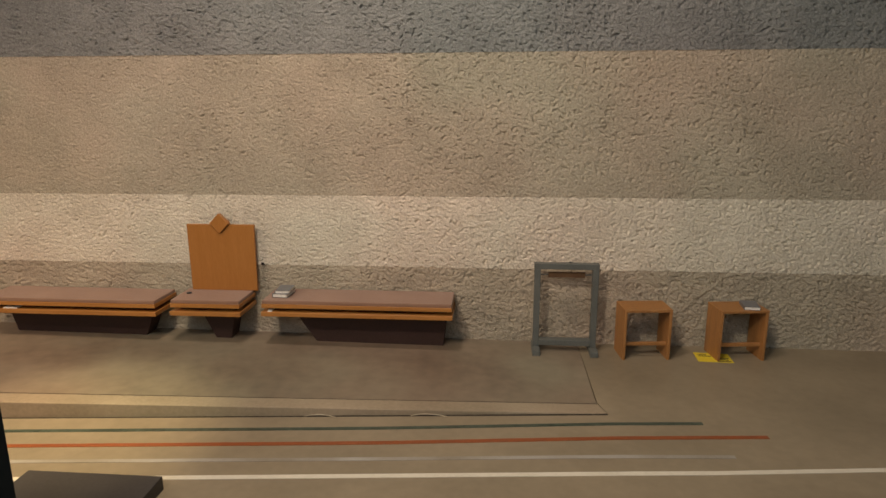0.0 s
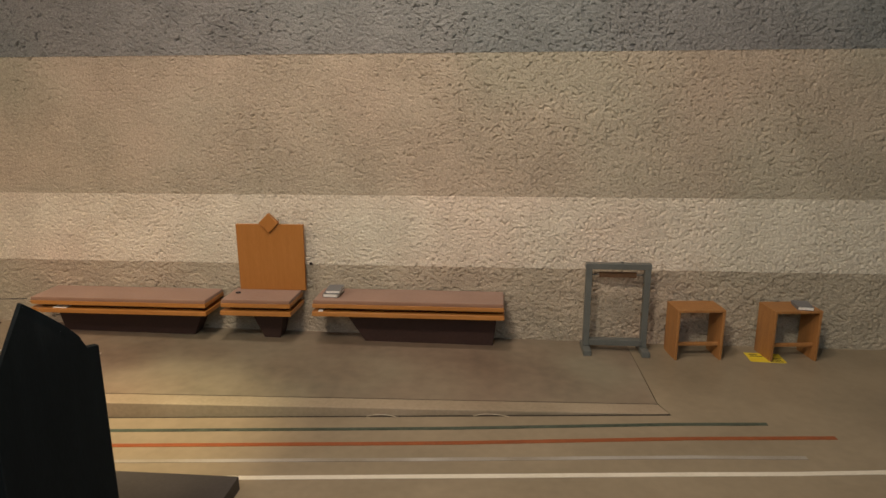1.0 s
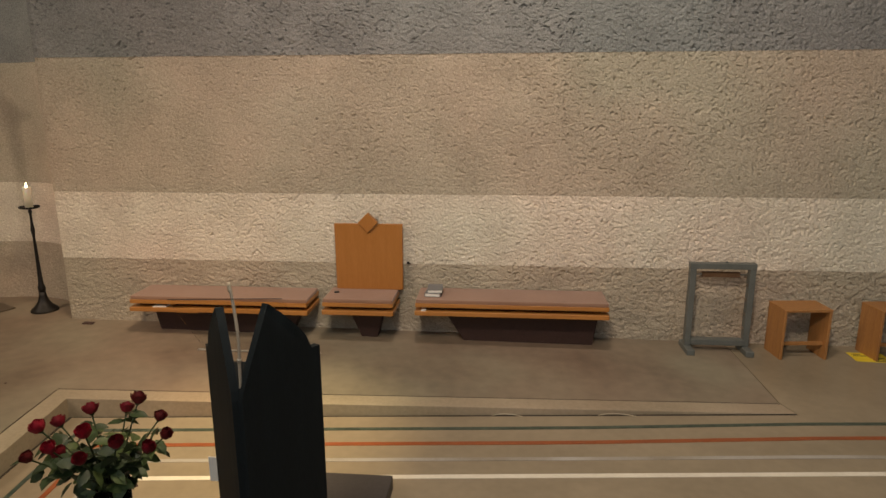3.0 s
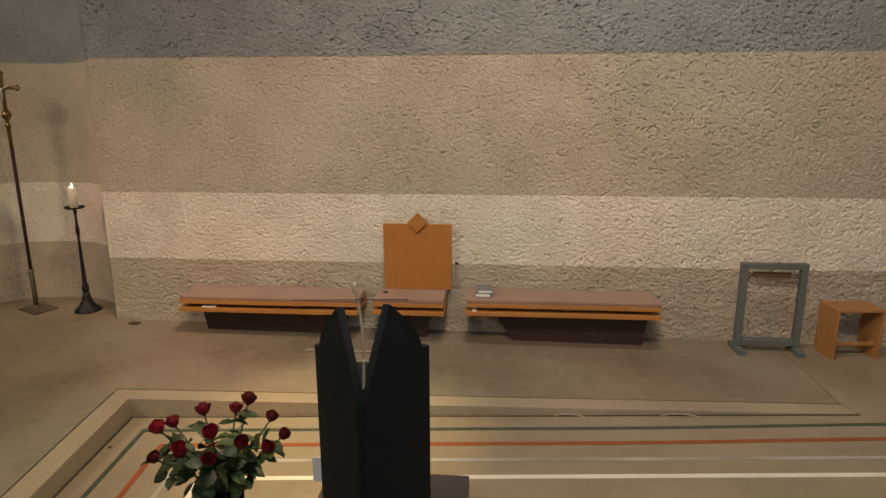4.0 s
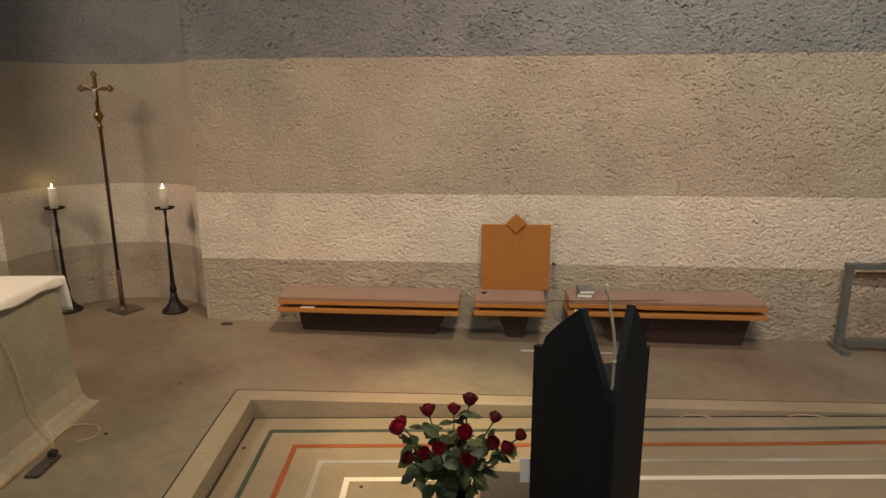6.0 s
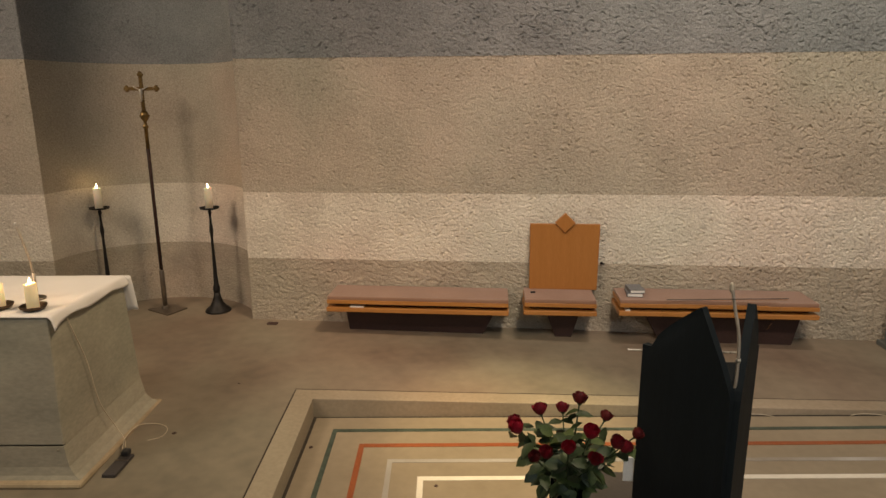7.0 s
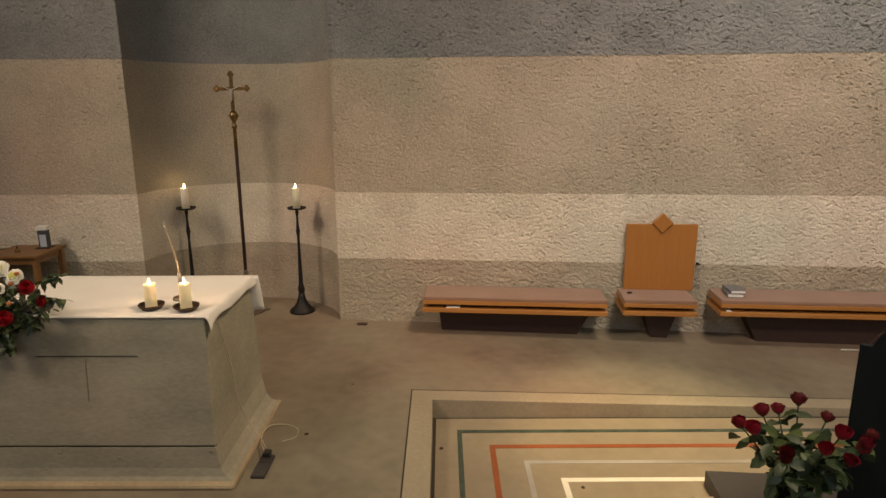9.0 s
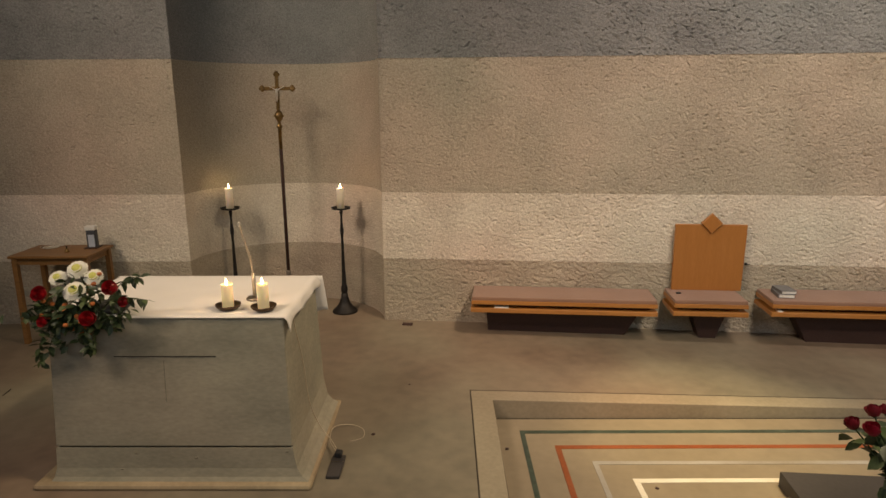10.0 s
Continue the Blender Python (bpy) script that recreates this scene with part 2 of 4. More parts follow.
def upright(outline, along, thick, origin, edge=0.0):
    """A board: an outline in (distance along, height), standing on a plan direction."""
    a = Vector((*along, 0)).normalized()
    n = Vector((-a.y, a.x, 0))
    bm = bmesh.new()
    face = bm.faces.new([bm.verts.new(Vector(origin) + a * u + Vector((0, 0, h)) - n * thick / 2) for u, h in outline])
    up = bmesh.ops.extrude_face_region(bm, geom=[face])
    bmesh.ops.translate(bm, vec=n * thick, verts=[v for v in up["geom"] if isinstance(v, bmesh.types.BMVert)])
    bevel(bm, edge, 1)
    bmesh.ops.triangulate(bm, faces=[f for f in bm.faces if len(f.verts) > 4])
    return bm


def lathe(profile, sides=24, centre=(0, 0, 0)):
    """A turned body from (radius, height) pairs."""
    bm = bmesh.new()
    rings = []
    for r, z in profile:
        rings.append([bm.verts.new((centre[0] + r * math.cos(a * math.tau / sides), centre[1] + r * math.sin(a * math.tau / sides), centre[2] + z)) for a in range(sides)])
    for lo, hi in zip(rings, rings[1:]):
        for k in range(sides):
            bm.faces.new((lo[k], lo[(k + 1) % sides], hi[(k + 1) % sides], hi[k]))
    bm.faces.new(rings[0][::-1])
    bm.faces.new(rings[-1])
    return bm


def tube(points, radius, sides=8, taper=1.0):
    """A round rod along points."""
    pts = [Vector(p) for p in points]
    bm = bmesh.new()
    rings = []
    for k, p in enumerate(pts):
        d = (pts[min(k + 1, len(pts) - 1)] - pts[max(k - 1, 0)]).normalized()
        side = d.cross(Vector((0.3, 0.9, 0.2))).normalized()
        other = d.cross(side)
        r = radius * (1 + (taper - 1) * k / max(1, len(pts) - 1))
        rings.append([bm.verts.new(p + (side * math.cos(a * math.tau / sides) + other * math.sin(a * math.tau / sides)) * r) for a in range(sides)])
    for lo, hi in zip(rings, rings[1:]):
        for k in range(sides):
            bm.faces.new((lo[k], lo[(k + 1) % sides], hi[(k + 1) % sides], hi[k]))
    bm.faces.new(rings[0][::-1])
    bm.faces.new(rings[-1])
    return bm


def arc(points, steps=8):
    """A smooth line through points."""
    pts = [Vector(p) for p in points]
    pts = [2 * pts[0] - pts[1], *pts, 2 * pts[-1] - pts[-2]]
    out = []
    for a, b, c, d in zip(pts, pts[1:], pts[2:], pts[3:]):
        for k in range(steps):
            t = k / steps
            out.append(0.5 * (2 * b + (c - a) * t + (2 * a - 5 * b + 4 * c - d) * t * t + (3 * b - a - 3 * c + d) * t ** 3))
    return out + [pts[-2]]


def join(*parts):
    """One bmesh out of several."""
    whole = bmesh.new()
    for p in parts:
        data = bpy.data.meshes.new("piece")
        p.to_mesh(data)
        p.free()
        whole.from_mesh(data)
        bpy.data.meshes.remove(data)
    return whole


# ---------------------------------------------------------------- the rough wall with its niche
RNG = np.random.default_rng(7)


def lumps(u, v, cell_u, cell_v, seed):
    """Smooth lattice noise in -1..1 over two coordinates."""
    table = np.random.default_rng(seed).uniform(-1, 1, (257, 257))
    a, b = u / cell_u, v / cell_v
    i, j = np.floor(a).astype(int), np.floor(b).astype(int)
    f, g = a - i, b - j
    f, g = f * f * (3 - 2 * f), g * g * (3 - 2 * g)
    i0, j0, i1, j1 = i % 251, j % 251, (i + 1) % 251, (j + 1) % 251
    return (table[i0, j0] * (1 - f) + table[i1, j0] * f) * (1 - g) + (table[i0, j1] * (1 - f) + table[i1, j1] * f) * g


def speckle(shape, across, up, seed):
    """Smoothed random grains of unit spread, wider across or taller."""
    g = np.random.default_rng(seed).normal(size=shape)
    for axis, count in ((0, across), (1, up)):
        for _ in range(count):
            g = (np.roll(g, 1, axis) + 2 * g + np.roll(g, -1, axis)) / 4
    return g / g.std()


def blobs(u, v, cell, seed):
    """Rounded grains about a cell across, with sharp hollows between them."""
    gen = np.random.default_rng(seed)
    ju, jv, big = gen.uniform(0, 1, (257, 257)), gen.uniform(0, 1, (257, 257)), gen.uniform(0.6, 1.2, (257, 257))
    a, b = u / cell, v / cell
    i, j = np.floor(a).astype(int), np.floor(b).astype(int)
    best = np.full(u.shape, 9.0)
    for di in (-1, 0, 1):
        for dj in (-1, 0, 1):
            p, q = (i + di) % 251, (j + dj) % 251
            far = ((i + di + ju[p, q] - a) ** 2 + (j + dj + jv[p, q] - b) ** 2) / big[p, q]
            best = np.minimum(best, far)
    return 0.5 - best


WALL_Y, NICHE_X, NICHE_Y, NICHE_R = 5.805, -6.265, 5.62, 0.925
# Heights at which the wall's colour and relief change.
BAND_LEVELS = (-0.06, 0.665, 1.312, 2.535, 3.25, 7.0)


def wall_plan(step):
    """Plan of the wall's face from its right end to its left end: x, y and how rough it is."""
    out = [(x, WALL_Y, 1.0) for x in np.arange(9.0, 4.4, -0.3)]
    out += [(x, WALL_Y, 1.0) for x in np.arange(4.4, NICHE_X + NICHE_R, -step)]
    start = math.asin((WALL_Y - NICHE_Y) / NICHE_R)
    for a in np.linspace(start, math.pi, int(NICHE_R * math.pi / step)):
        out.append((NICHE_X + NICHE_R * math.cos(a), NICHE_Y + NICHE_R * 0.93 * math.sin(a), 0.6))
    left = NICHE_X - NICHE_R
    out += [(left, y, 0.6) for y in np.arange(NICHE_Y - step, 5.54, -step)]
    out += [(x, 5.54 + (x - left) * 0.085, 1.0) for x in np.arange(left, -10.0, -step)]
    out += [(x, 5.54 + (x - left) * 0.085, 1.0) for x in np.arange(-10.0, -14.1, -0.3)]
    return np.array(out)


def build_wall():
    step = 0.0098
    plan = wall_plan(step)
    levels = np.concatenate([np.linspace(a, b, max(2, int((b - a) / 0.0074)), endpoint=False) for a, b in zip(BAND_LEVELS[:4], BAND_LEVELS[1:5])] + [np.array([3.25, 4.5, 7.0])])
    d = np.gradient(plan[:, :2], axis=0)
    d /= np.linalg.norm(d, axis=1)[:, None] + 1e-9
    nx, ny = -d[:, 1], d[:, 0]
    s = np.concatenate([[0], np.cumsum(np.linalg.norm(np.diff(plan[:, :2], axis=0), axis=1))])
    S, Z = np.meshgrid(s, levels, indexing="ij")
    warp = lumps(S, Z, 0.05, 0.05, 11) * 0.012
    grain = 0.55 * blobs(S + warp, Z + warp, 0.027, 21) + 0.35 * blobs(S - warp, Z, 0.046, 22)
    grain = np.maximum(grain, -0.10)
    lying, standing = speckle(S.shape, 1, 1, 31), speckle(S.shape, 1, 2, 32)
    turn = np.clip((plan[:, 0] + 1.6) / 2.4, 0, 1)[:, None]
    mixed = lying * (1 - turn) + standing * turn
    mixed *= (1 + 0.25 * turn) / np.sqrt((1 - turn) ** 2 + turn ** 2)
    # small sharp hollows where the stones have come away, between rounded grains
    hollow = np.clip(mixed - 1.0, 0, 1.4)
    knob = np.clip(-mixed - 1.0, 0, 1.0)
    ragged = np.clip(speckle(S.shape, 3, 2, 34), -1.0, 1.0)
    lumpy = np.clip(speckle(S.shape, 2, 2, 33), -1.2, 0.9)
    patch = 0.7 + 0.45 * lumps(S, Z, 0.42, 0.33, 9)
    fine = 0.0034 * grain + 0.0013 * lumpy + 0.0011 * ragged + (0.0032 * knob - 0.0118 * hollow) * patch
    coarse = 0.0040 * grain + 0.0018 * lumpy + 0.0024 * ragged + (0.0040 * knob - 0.0142 * hollow) * patch
    wave = lumps(S, Z, 0.9, 0.7, 8)
    foot, pale, mid = Z < BAND_LEVELS[1], (Z >= BAND_LEVELS[1]) & (Z < BAND_LEVELS[2]), (Z >= BAND_LEVELS[2]) & (Z < BAND_LEVELS[3])
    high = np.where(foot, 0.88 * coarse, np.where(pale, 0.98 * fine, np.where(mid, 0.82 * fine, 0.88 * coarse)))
    out = (high + 0.004 * wave) * plan[:, 2][:, None] + np.where(Z >= BAND_LEVELS[3], 0.004, 0.0)
    # the normal points into the room
    X, Y = plan[:, 0][:, None] - out * nx[:, None] * -1, plan[:, 1][:, None] + out * ny[:, None]
    rows, cols = S.shape
    verts = np.stack([X, Y, Z], -1).reshape(-1, 3)
    a = (np.arange(rows - 1)[:, None] * cols + np.arange(cols - 1)[None]).ravel()
    faces = np.stack([a, a + 1, a + cols + 1, a + cols], 1)
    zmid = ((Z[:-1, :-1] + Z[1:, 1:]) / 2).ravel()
    slot = np.searchsorted(BAND_LEVELS[1:4], zmid)
    base = len(verts)
    back = np.array([(9.0, 7.3, 0), (-14.0, 7.3, 0), (-14.0, 7.3, 7), (9.0, 7.3, 7)], float)
    data = bpy.data.meshes.new("wall_north")
    data.from_pydata(np.concatenate([verts, back]).tolist(), [], faces.tolist() + [[base + 3, base + 2, base + 1, base]])
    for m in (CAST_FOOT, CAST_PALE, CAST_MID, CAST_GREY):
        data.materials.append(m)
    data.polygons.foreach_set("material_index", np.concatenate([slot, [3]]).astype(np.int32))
    ob = new("wall_north", data)
    return tagged(ob, "rough cast concrete wall in bands of grey, beige and cream", "wall", kind="structure")


build_wall()
for name, dims in (("wall_south", (-14.3, 9.3, -9.3, -9.0, -0.4, 7.0)), ("wall_west", (-14.3, -14.0, -9.0, 7.3, -0.4, 7.0)), ("wall_east", (9.0, 9.3, -9.0, 7.3, -0.4, 7.0))):
    tagged(mesh_object(name, box(*dims, edge=0.0), PLASTER), "plain plastered church wall", "wall", kind="structure")
tagged(mesh_object("ceiling", box(-14.3, 9.3, -9.3, 7.3, 7.0, 7.3, edge=0.0), CEILING), "plain concrete church ceiling", "ceiling", kind="structure")

# ---------------------------------------------------------------- floors
LEFT_DIR = 0.092


def rim_line(x, inset=0.0):
    return 4.298 + 0.057 * (x + 4.435) - inset


def left_line(y, inset=0.0):
    return -4.435 + LEFT_DIR * (4.298 - y) + inset


def lift(x, y):
    """Height of the chancel floor, which falls a little to one side and towards the nave."""
    z = float(np.interp(x, (-4.435, 1.0), (0.03, -0.03)))
    t = min(1.0, max(0.0, (y - 2.4) / 1.8))
    return z * t * t * (3 - 2 * t) if x < -4.0 else z


def sunk(x):
    return float(np.interp(x, (-4.4, 1.0), (-0.12, -0.03)))


LEFT_ROWS = (-9.0, 2.4, 2.7, 3.0, 3.3, 3.6, 3.9, 4.2)


def slab(quads, thick):
    """A thick sheet from quads of (x, y, z) corners, joined along their edges."""
    bm = bmesh.new()
    for quad in quads:
        bm.faces.new([bm.verts.new(p) for p in quad])
    bmesh.ops.remove_doubles(bm, verts=bm.verts, dist=0.0005)
    bmesh.ops.triangulate(bm, faces=[f for f in bm.faces if len(f.verts) > 4])
    low = bmesh.ops.extrude_face_region(bm, geom=list(bm.faces))
    bmesh.ops.translate(bm, vec=(0, 0, -thick), verts=[v for v in low["geom"] if isinstance(v, bmesh.types.BMVert)])
    return bm


def kerb_strip(near, far, drop, end=0.94):
    """Quads of a band that follows the edge of the sunken floor between two insets."""
    rows = [y for y in LEFT_ROWS] + [4.298]
    quads = []

    def corner(inset):
        return left_line(rim_line(-4.4, inset), inset * 1.1), rim_line(-4.4, inset)

    def spot(y, inset):
        cx, cy = corner(inset)
        x = cx if y == 4.298 else left_line(y, inset * 1.1)
        yy = cy if y == 4.298 else min(y, cy - 0.01 * (4.3 - y))
        return x, yy, lift(-4.435, y) - drop

    for y0, y1 in zip(rows, rows[1:]):
        quads.append([spot(y0, near), spot(y0, far), spot(y1, far), spot(y1, near)])
    (ax, ay), (bx, by) = corner(near), corner(far)
    quads.append([(ax, ay, lift(-4.435, 4.298) - drop), (bx, by, lift(-4.435, 4.298) - drop), (end + 0.32 * (far - near), rim_line(end, far), lift(end, 5) - drop), (end, rim_line(end, near), lift(end, 5) - drop)])
    return quads


def platform():
    quads = [[(-14, y0, lift(-14, y0)), (left_line(y0), y0, lift(-14, y0)), (left_line(y1), y1, lift(-14, y1)), (-14, y1, lift(-14, y1))] for y0, y1 in zip(LEFT_ROWS, LEFT_ROWS[1:])]
    top, e = lift(-14, 5), lift(0.93, 5)
    quads.append([(-14, 4.2, top), (left_line(4.2), 4.2, top), (-4.435, 4.298, top), (-4.435, 7.2, top), (-14, 7.2, top)])
    quads.append([(-4.435, 4.298, top), (0.935, rim_line(0.935), e), (0.94, 5.4, e), (0.93, 7.2, e), (-4.435, 7.2, top)])
    return slab(quads, 0.35)


G = 0.008
tagged(mesh_object("floor", platform(), FLOOR), "worn brown-grey screed floor of the raised chancel", "floor", kind="structure")
rim = slab(kerb_strip(G, 0.152, 0.001), 0.35)
bevel_edges = [e for e in rim.edges if e.calc_length() > 0.2 and e.is_manifold and e.calc_face_angle(0) > 1.2]
bmesh.ops.bevel(rim, geom=bevel_edges, offset=0.005, segments=2, affect="EDGES", profile=0.5)
tagged(mesh_object("rim_stone", rim, RIMSTONE), "pale stone kerb framing the sunken floor", "kerb", kind="structure")
tagged(mesh_object("kerb_joint", slab(kerb_strip(-0.002, G + 0.003, 0.005), 0.02), JOINT), "dark open joint behind the stone kerb", "floor joint", kind="structure")
tagged(mesh_object("joint_bed", box(-14, 9, -9, 7.2, -0.42, -0.36, edge=0.0), JOINT), "dark bed under the floor joints", "floor joint", kind="structure")


def sunken_floor():
    """The low floor inside the kerb, running on level past the kerb's end."""
    p = [(left_line(-9, 0.188), -9), (left_line(4.12, 0.188), rim_line(-4.24, 0.176)), (1.0, rim_line(1.0, 0.180))]
    a, b, c = ((x, y, sunk(x)) for x, y in p)
    z = -0.03
    d, e, f = (1.0, -9, z), (0.944, 4.61, z), (0.945, 5.4, z)
    return slab([[a, d, c, b], [d, (9, -9, z), (9, 7.2, z), (0.935, 7.2, z), f, e, c]], 0.12)


tagged(mesh_object("floor_sunken", sunken_floor(), PITFLOOR), "smooth ochre screed floor sinking gently below the chancel", "floor", kind="structure")


def foot_joint():
    """The dark gap where the kerb meets the low floor."""
    n, f = 0.150, 0.190
    z = [sunk(left_line(-9, n)) - 0.0015, sunk(-4.24) - 0.0015, sunk(0.99) - 0.0015]
    cn, cf = (left_line(4.15, n * 1.1), rim_line(-4.26, n)), (left_line(4.11, f * 1.04), rim_line(-4.22, f))
    return slab([[(left_line(-9, n * 1.1), -9, z[0]), (left_line(-9, f * 1.04), -9, z[0]), (*cf, z[1]), (*cn, z[1])], [(*cn, z[1]), (*cf, z[1]), (0.99, rim_line(0.99, f), z[2]), (0.99, rim_line(0.99, n), z[2])]], 0.02)


tagged(mesh_object("foot_joint", foot_joint(), JOINT), "dark gap along the foot of the kerb", "floor joint", kind="structure")


def stripe(name, mat, corner, mid, end, label, width=0.038, near=-4.0):
    """An inlaid line that follows the sunken floor: along the back and, mitred, down one side."""
    bm = bmesh.new()
    lift = 0.003
    inner = (corner[0] + width, corner[1] - width)

    def up(x, y):
        return bm.verts.new((x, y, sunk(x) + lift))

    xs = [corner[0]] + [x for x in np.arange(-3.0, end[0], 0.5) if x > corner[0] + 0.2]
    if end[0] > 1.0:
        xs = sorted(set(xs + [1.0]))
    xs.append(end[0])
    course = [np.interp(x, (corner[0], mid[0], end[0]), (corner[1], mid[1], end[1])) for x in xs]
    top = [up(x, y) for x, y in zip(xs, course)]
    low = [up(*inner)] + [up(x, y - width) for x, y in zip(xs[1:], course[1:])]
    for k in range(len(xs) - 1):
        bm.faces.new((low[k], low[k + 1], top[k + 1], top[k]))
    far = corner[1] - near
    o, i = up(corner[0] + LEFT_DIR * far, near), up(inner[0] + LEFT_DIR * far, near)
    bm.faces.new((o, i, low[0], top[0]))
    down = bmesh.ops.extrude_face_region(bm, geom=list(bm.faces))
    bmesh.ops.translate(bm, vec=(0, 0, -0.02), verts=[v for v in down["geom"] if isinstance(v, bmesh.types.BMVert)])
    tagged(mesh_object(name, bm, mat), label, "floor inlay", kind="structure")


stripe("green_inlay", GREEN, (-4.066, 3.975), (-0.6, 4.187), (1.615, 4.371), "dark green stone line inlaid in the floor", 0.036)
stripe("orange_inlay", ORANGE, (-3.836, 3.790), (-0.6, 3.995), (1.987, 4.217), "orange-red stone line inlaid in the floor", 0.040)
stripe("grey_inlay", PALE, (-3.612, 3.611), (-0.6, 3.80), (1.684, 3.953), "worn pale grey stone line inlaid in the floor", 0.036)
stripe("white_inlay", WHITE, (-3.394, 3.430), (1.284, 3.742), (5.2, 4.17), "white stone line inlaid in the floor", 0.040)


joint = slab([[(-7.925, 4.02, 0.030), (-7.913, 4.022, 0.030), (-7.782, 3.402, 0.018), (-7.794, 3.40, 0.018)]], 0.01)
tagged(mesh_object("floor_joint", joint, JOINT), "thin dark joint in the screed beyond the altar", "floor joint", kind="structure")


# ---------------------------------------------------------------- wall benches and the middle seat
def wall_seat(name, x0, x1, lift, foot, label, category, group=""):
    """A seat of two oak boards with a shadow gap and a felt pad, on a recessed pedestal against the wall."""
    top = thing(name, pose((x0 + x1) / 2, 5.6, 0), label, category, group)
    w = (x1 - x0) / 2
    part("seat_board", box(-w, w, -0.208, 0.185, 0.366 + lift, 0.402 + lift, 0.004), OAKX, top)
    part("lower_board", box(-w - 0.006, w + 0.004, -0.214, 0.185, 0.292 + lift, 0.332 + lift, 0.004), OAKX, top)
    part("spacer", box(-w + 0.05, w - 0.05, -0.13, 0.18, 0.332 + lift, 0.366 + lift, 0.002), SHADE_WOOD, top, "dark recessed spacer between the boards, toned for the gap's shade")
    part("cushion", box(-w + 0.004, w - 0.004, -0.2, 0.178, 0.402 + lift, 0.434 + lift, 0.006, 2), FELT, top, "thin brown felt seat pad")
    f0, f1, t0, t1 = foot
    bm = bmesh.new()
    ring = []
    for z, a, b, y in ((-0.04, f0, f1, 0.02), (0.292 + lift, t0, t1, -0.04)):
        ring.append([bm.verts.new(p) for p in ((a, y, z), (b, y, z), (b, 0.175, z), (a, 0.175, z))])
    for k in range(4):
        bm.faces.new((ring[0][k], ring[0][(k + 1) % 4], ring[1][(k + 1) % 4], ring[1][k]))
    bm.faces.new(ring[0][::-1]), bm.faces.new(ring[1])
    # The shade below the seat is put into the pedestal's dark colour.
    part("pedestal", bevel(bm, 0.004), SHADE_WOOD, top, "dark recessed pedestal, deepened in colour for the shade under the seat")
    return top


wall_seat("wall_bench", -1.85, -0.178, 0.010, (-0.40, 0.74, -0.60, 0.78), "long oak wall bench with thin brown felt pad", "bench", "benches along the wall")
wall_seat("wall_bench", -4.478, -2.825, -0.018, (-0.67, 0.57, -0.7, 0.72), "long oak wall bench with thin brown felt pad", "bench", "benches along the wall")
seat = wall_seat("presider_seat", -2.683, -2.05, -0.004, (0.0, 0.12, -0.12, 0.2), "oak presider seat with high back and diamond ornament", "seat")


def backrest(parent):
    cx = -2.318
    out = [(-0.312, 0.43), (0.312, 0.43), (0.316, 1.05), (0.084, 1.05), (0.0, 0.966), (-0.084, 1.05), (-0.316, 1.05)]
    back = part("backrest", upright(out, (1, 0), 0.03, (cx, 5.745, 0), 0.003), OAK, parent, "tall oak back board with a notched top")
    back.matrix_parent_inverse = parent.matrix_basis.inverted()
    r = 0.093
    gem = upright([(0, 1.062 - r), (r, 1.062), (0, 1.062 + r), (-r, 1.062)], (1, 0), 0.05, (cx, 5.735, 0), 0.006)
    dia = part("diamond", gem, OAK, parent, "small oak diamond set in the notch")
    dia.matrix_parent_inverse = parent.matrix_basis.inverted()
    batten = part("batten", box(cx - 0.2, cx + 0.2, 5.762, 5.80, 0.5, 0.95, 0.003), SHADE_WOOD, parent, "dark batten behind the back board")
    batten.matrix_parent_inverse = parent.matrix_basis.inverted()


backrest(seat)


# ---------------------------------------------------------------- books and papers
def book(m, w, d, h, label, cover=COVER):
    top = thing("hymn_book", m, label, "book")
    part("pages", box(-w / 2 + 0.002, w / 2 - 0.004, -d / 2 + 0.004, d / 2 - 0.004, 0.003, h - 0.003, 0.001), PAPER, top, "white page block")
    for z in (0.0, h - 0.003):
        part("cover", box(-w / 2, w / 2, -d / 2, d / 2, z, z + 0.003, 0.001), cover, top)
    part("spine", box(-w / 2 - 0.003, -w / 2 + 0.002, -d / 2, d / 2, 0, h, 0.001), cover, top)
    return top


book(pose(-1.70, 5.575, 0.449, 0, 0, -4), 0.135, 0.2, 0.032, "grey hymn book lying on the wall bench")
book(pose(-1.69, 5.58, 0.482, 0, 0, 3), 0.13, 0.19, 0.028, "grey hymn book stacked on another book")
book(pose(2.352, 5.60, 0.4175, 0, 0, -8), 0.125, 0.19, 0.03, "grey hymn book lying on a wooden stool")
tagged(mesh_object("folded_paper", box(-4.27, -4.14, 5.40, 5.50, 0.315, 0.323, 0.001), PAPER), "folded white paper tucked into the bench", "paper")


tagged(mesh_object("folded_paper", box(-1.80, -1.76, 5.395, 5.47, 0.343, 0.352, 0.001), PAPER), "small white paper slip tucked into the bench", "paper")


def wall_hook():
    top = thing("wall_hook", pose(-1.962, 5.778, 0.674) @ Matrix.Scale(0.7, 4), "small dark iron hook fixed in the wall", "hook")
    part("plate", box(-0.020, 0.012, 0.008, 0.03, -0.016, 0.016, 0.003), IRON, top)
    part("peg", tube([(-0.008, 0.02, 0.0), (0.018, -0.012, -0.002), (0.034, -0.018, 0.004)], 0.006, 8), IRON, top, "", True)


wall_hook()


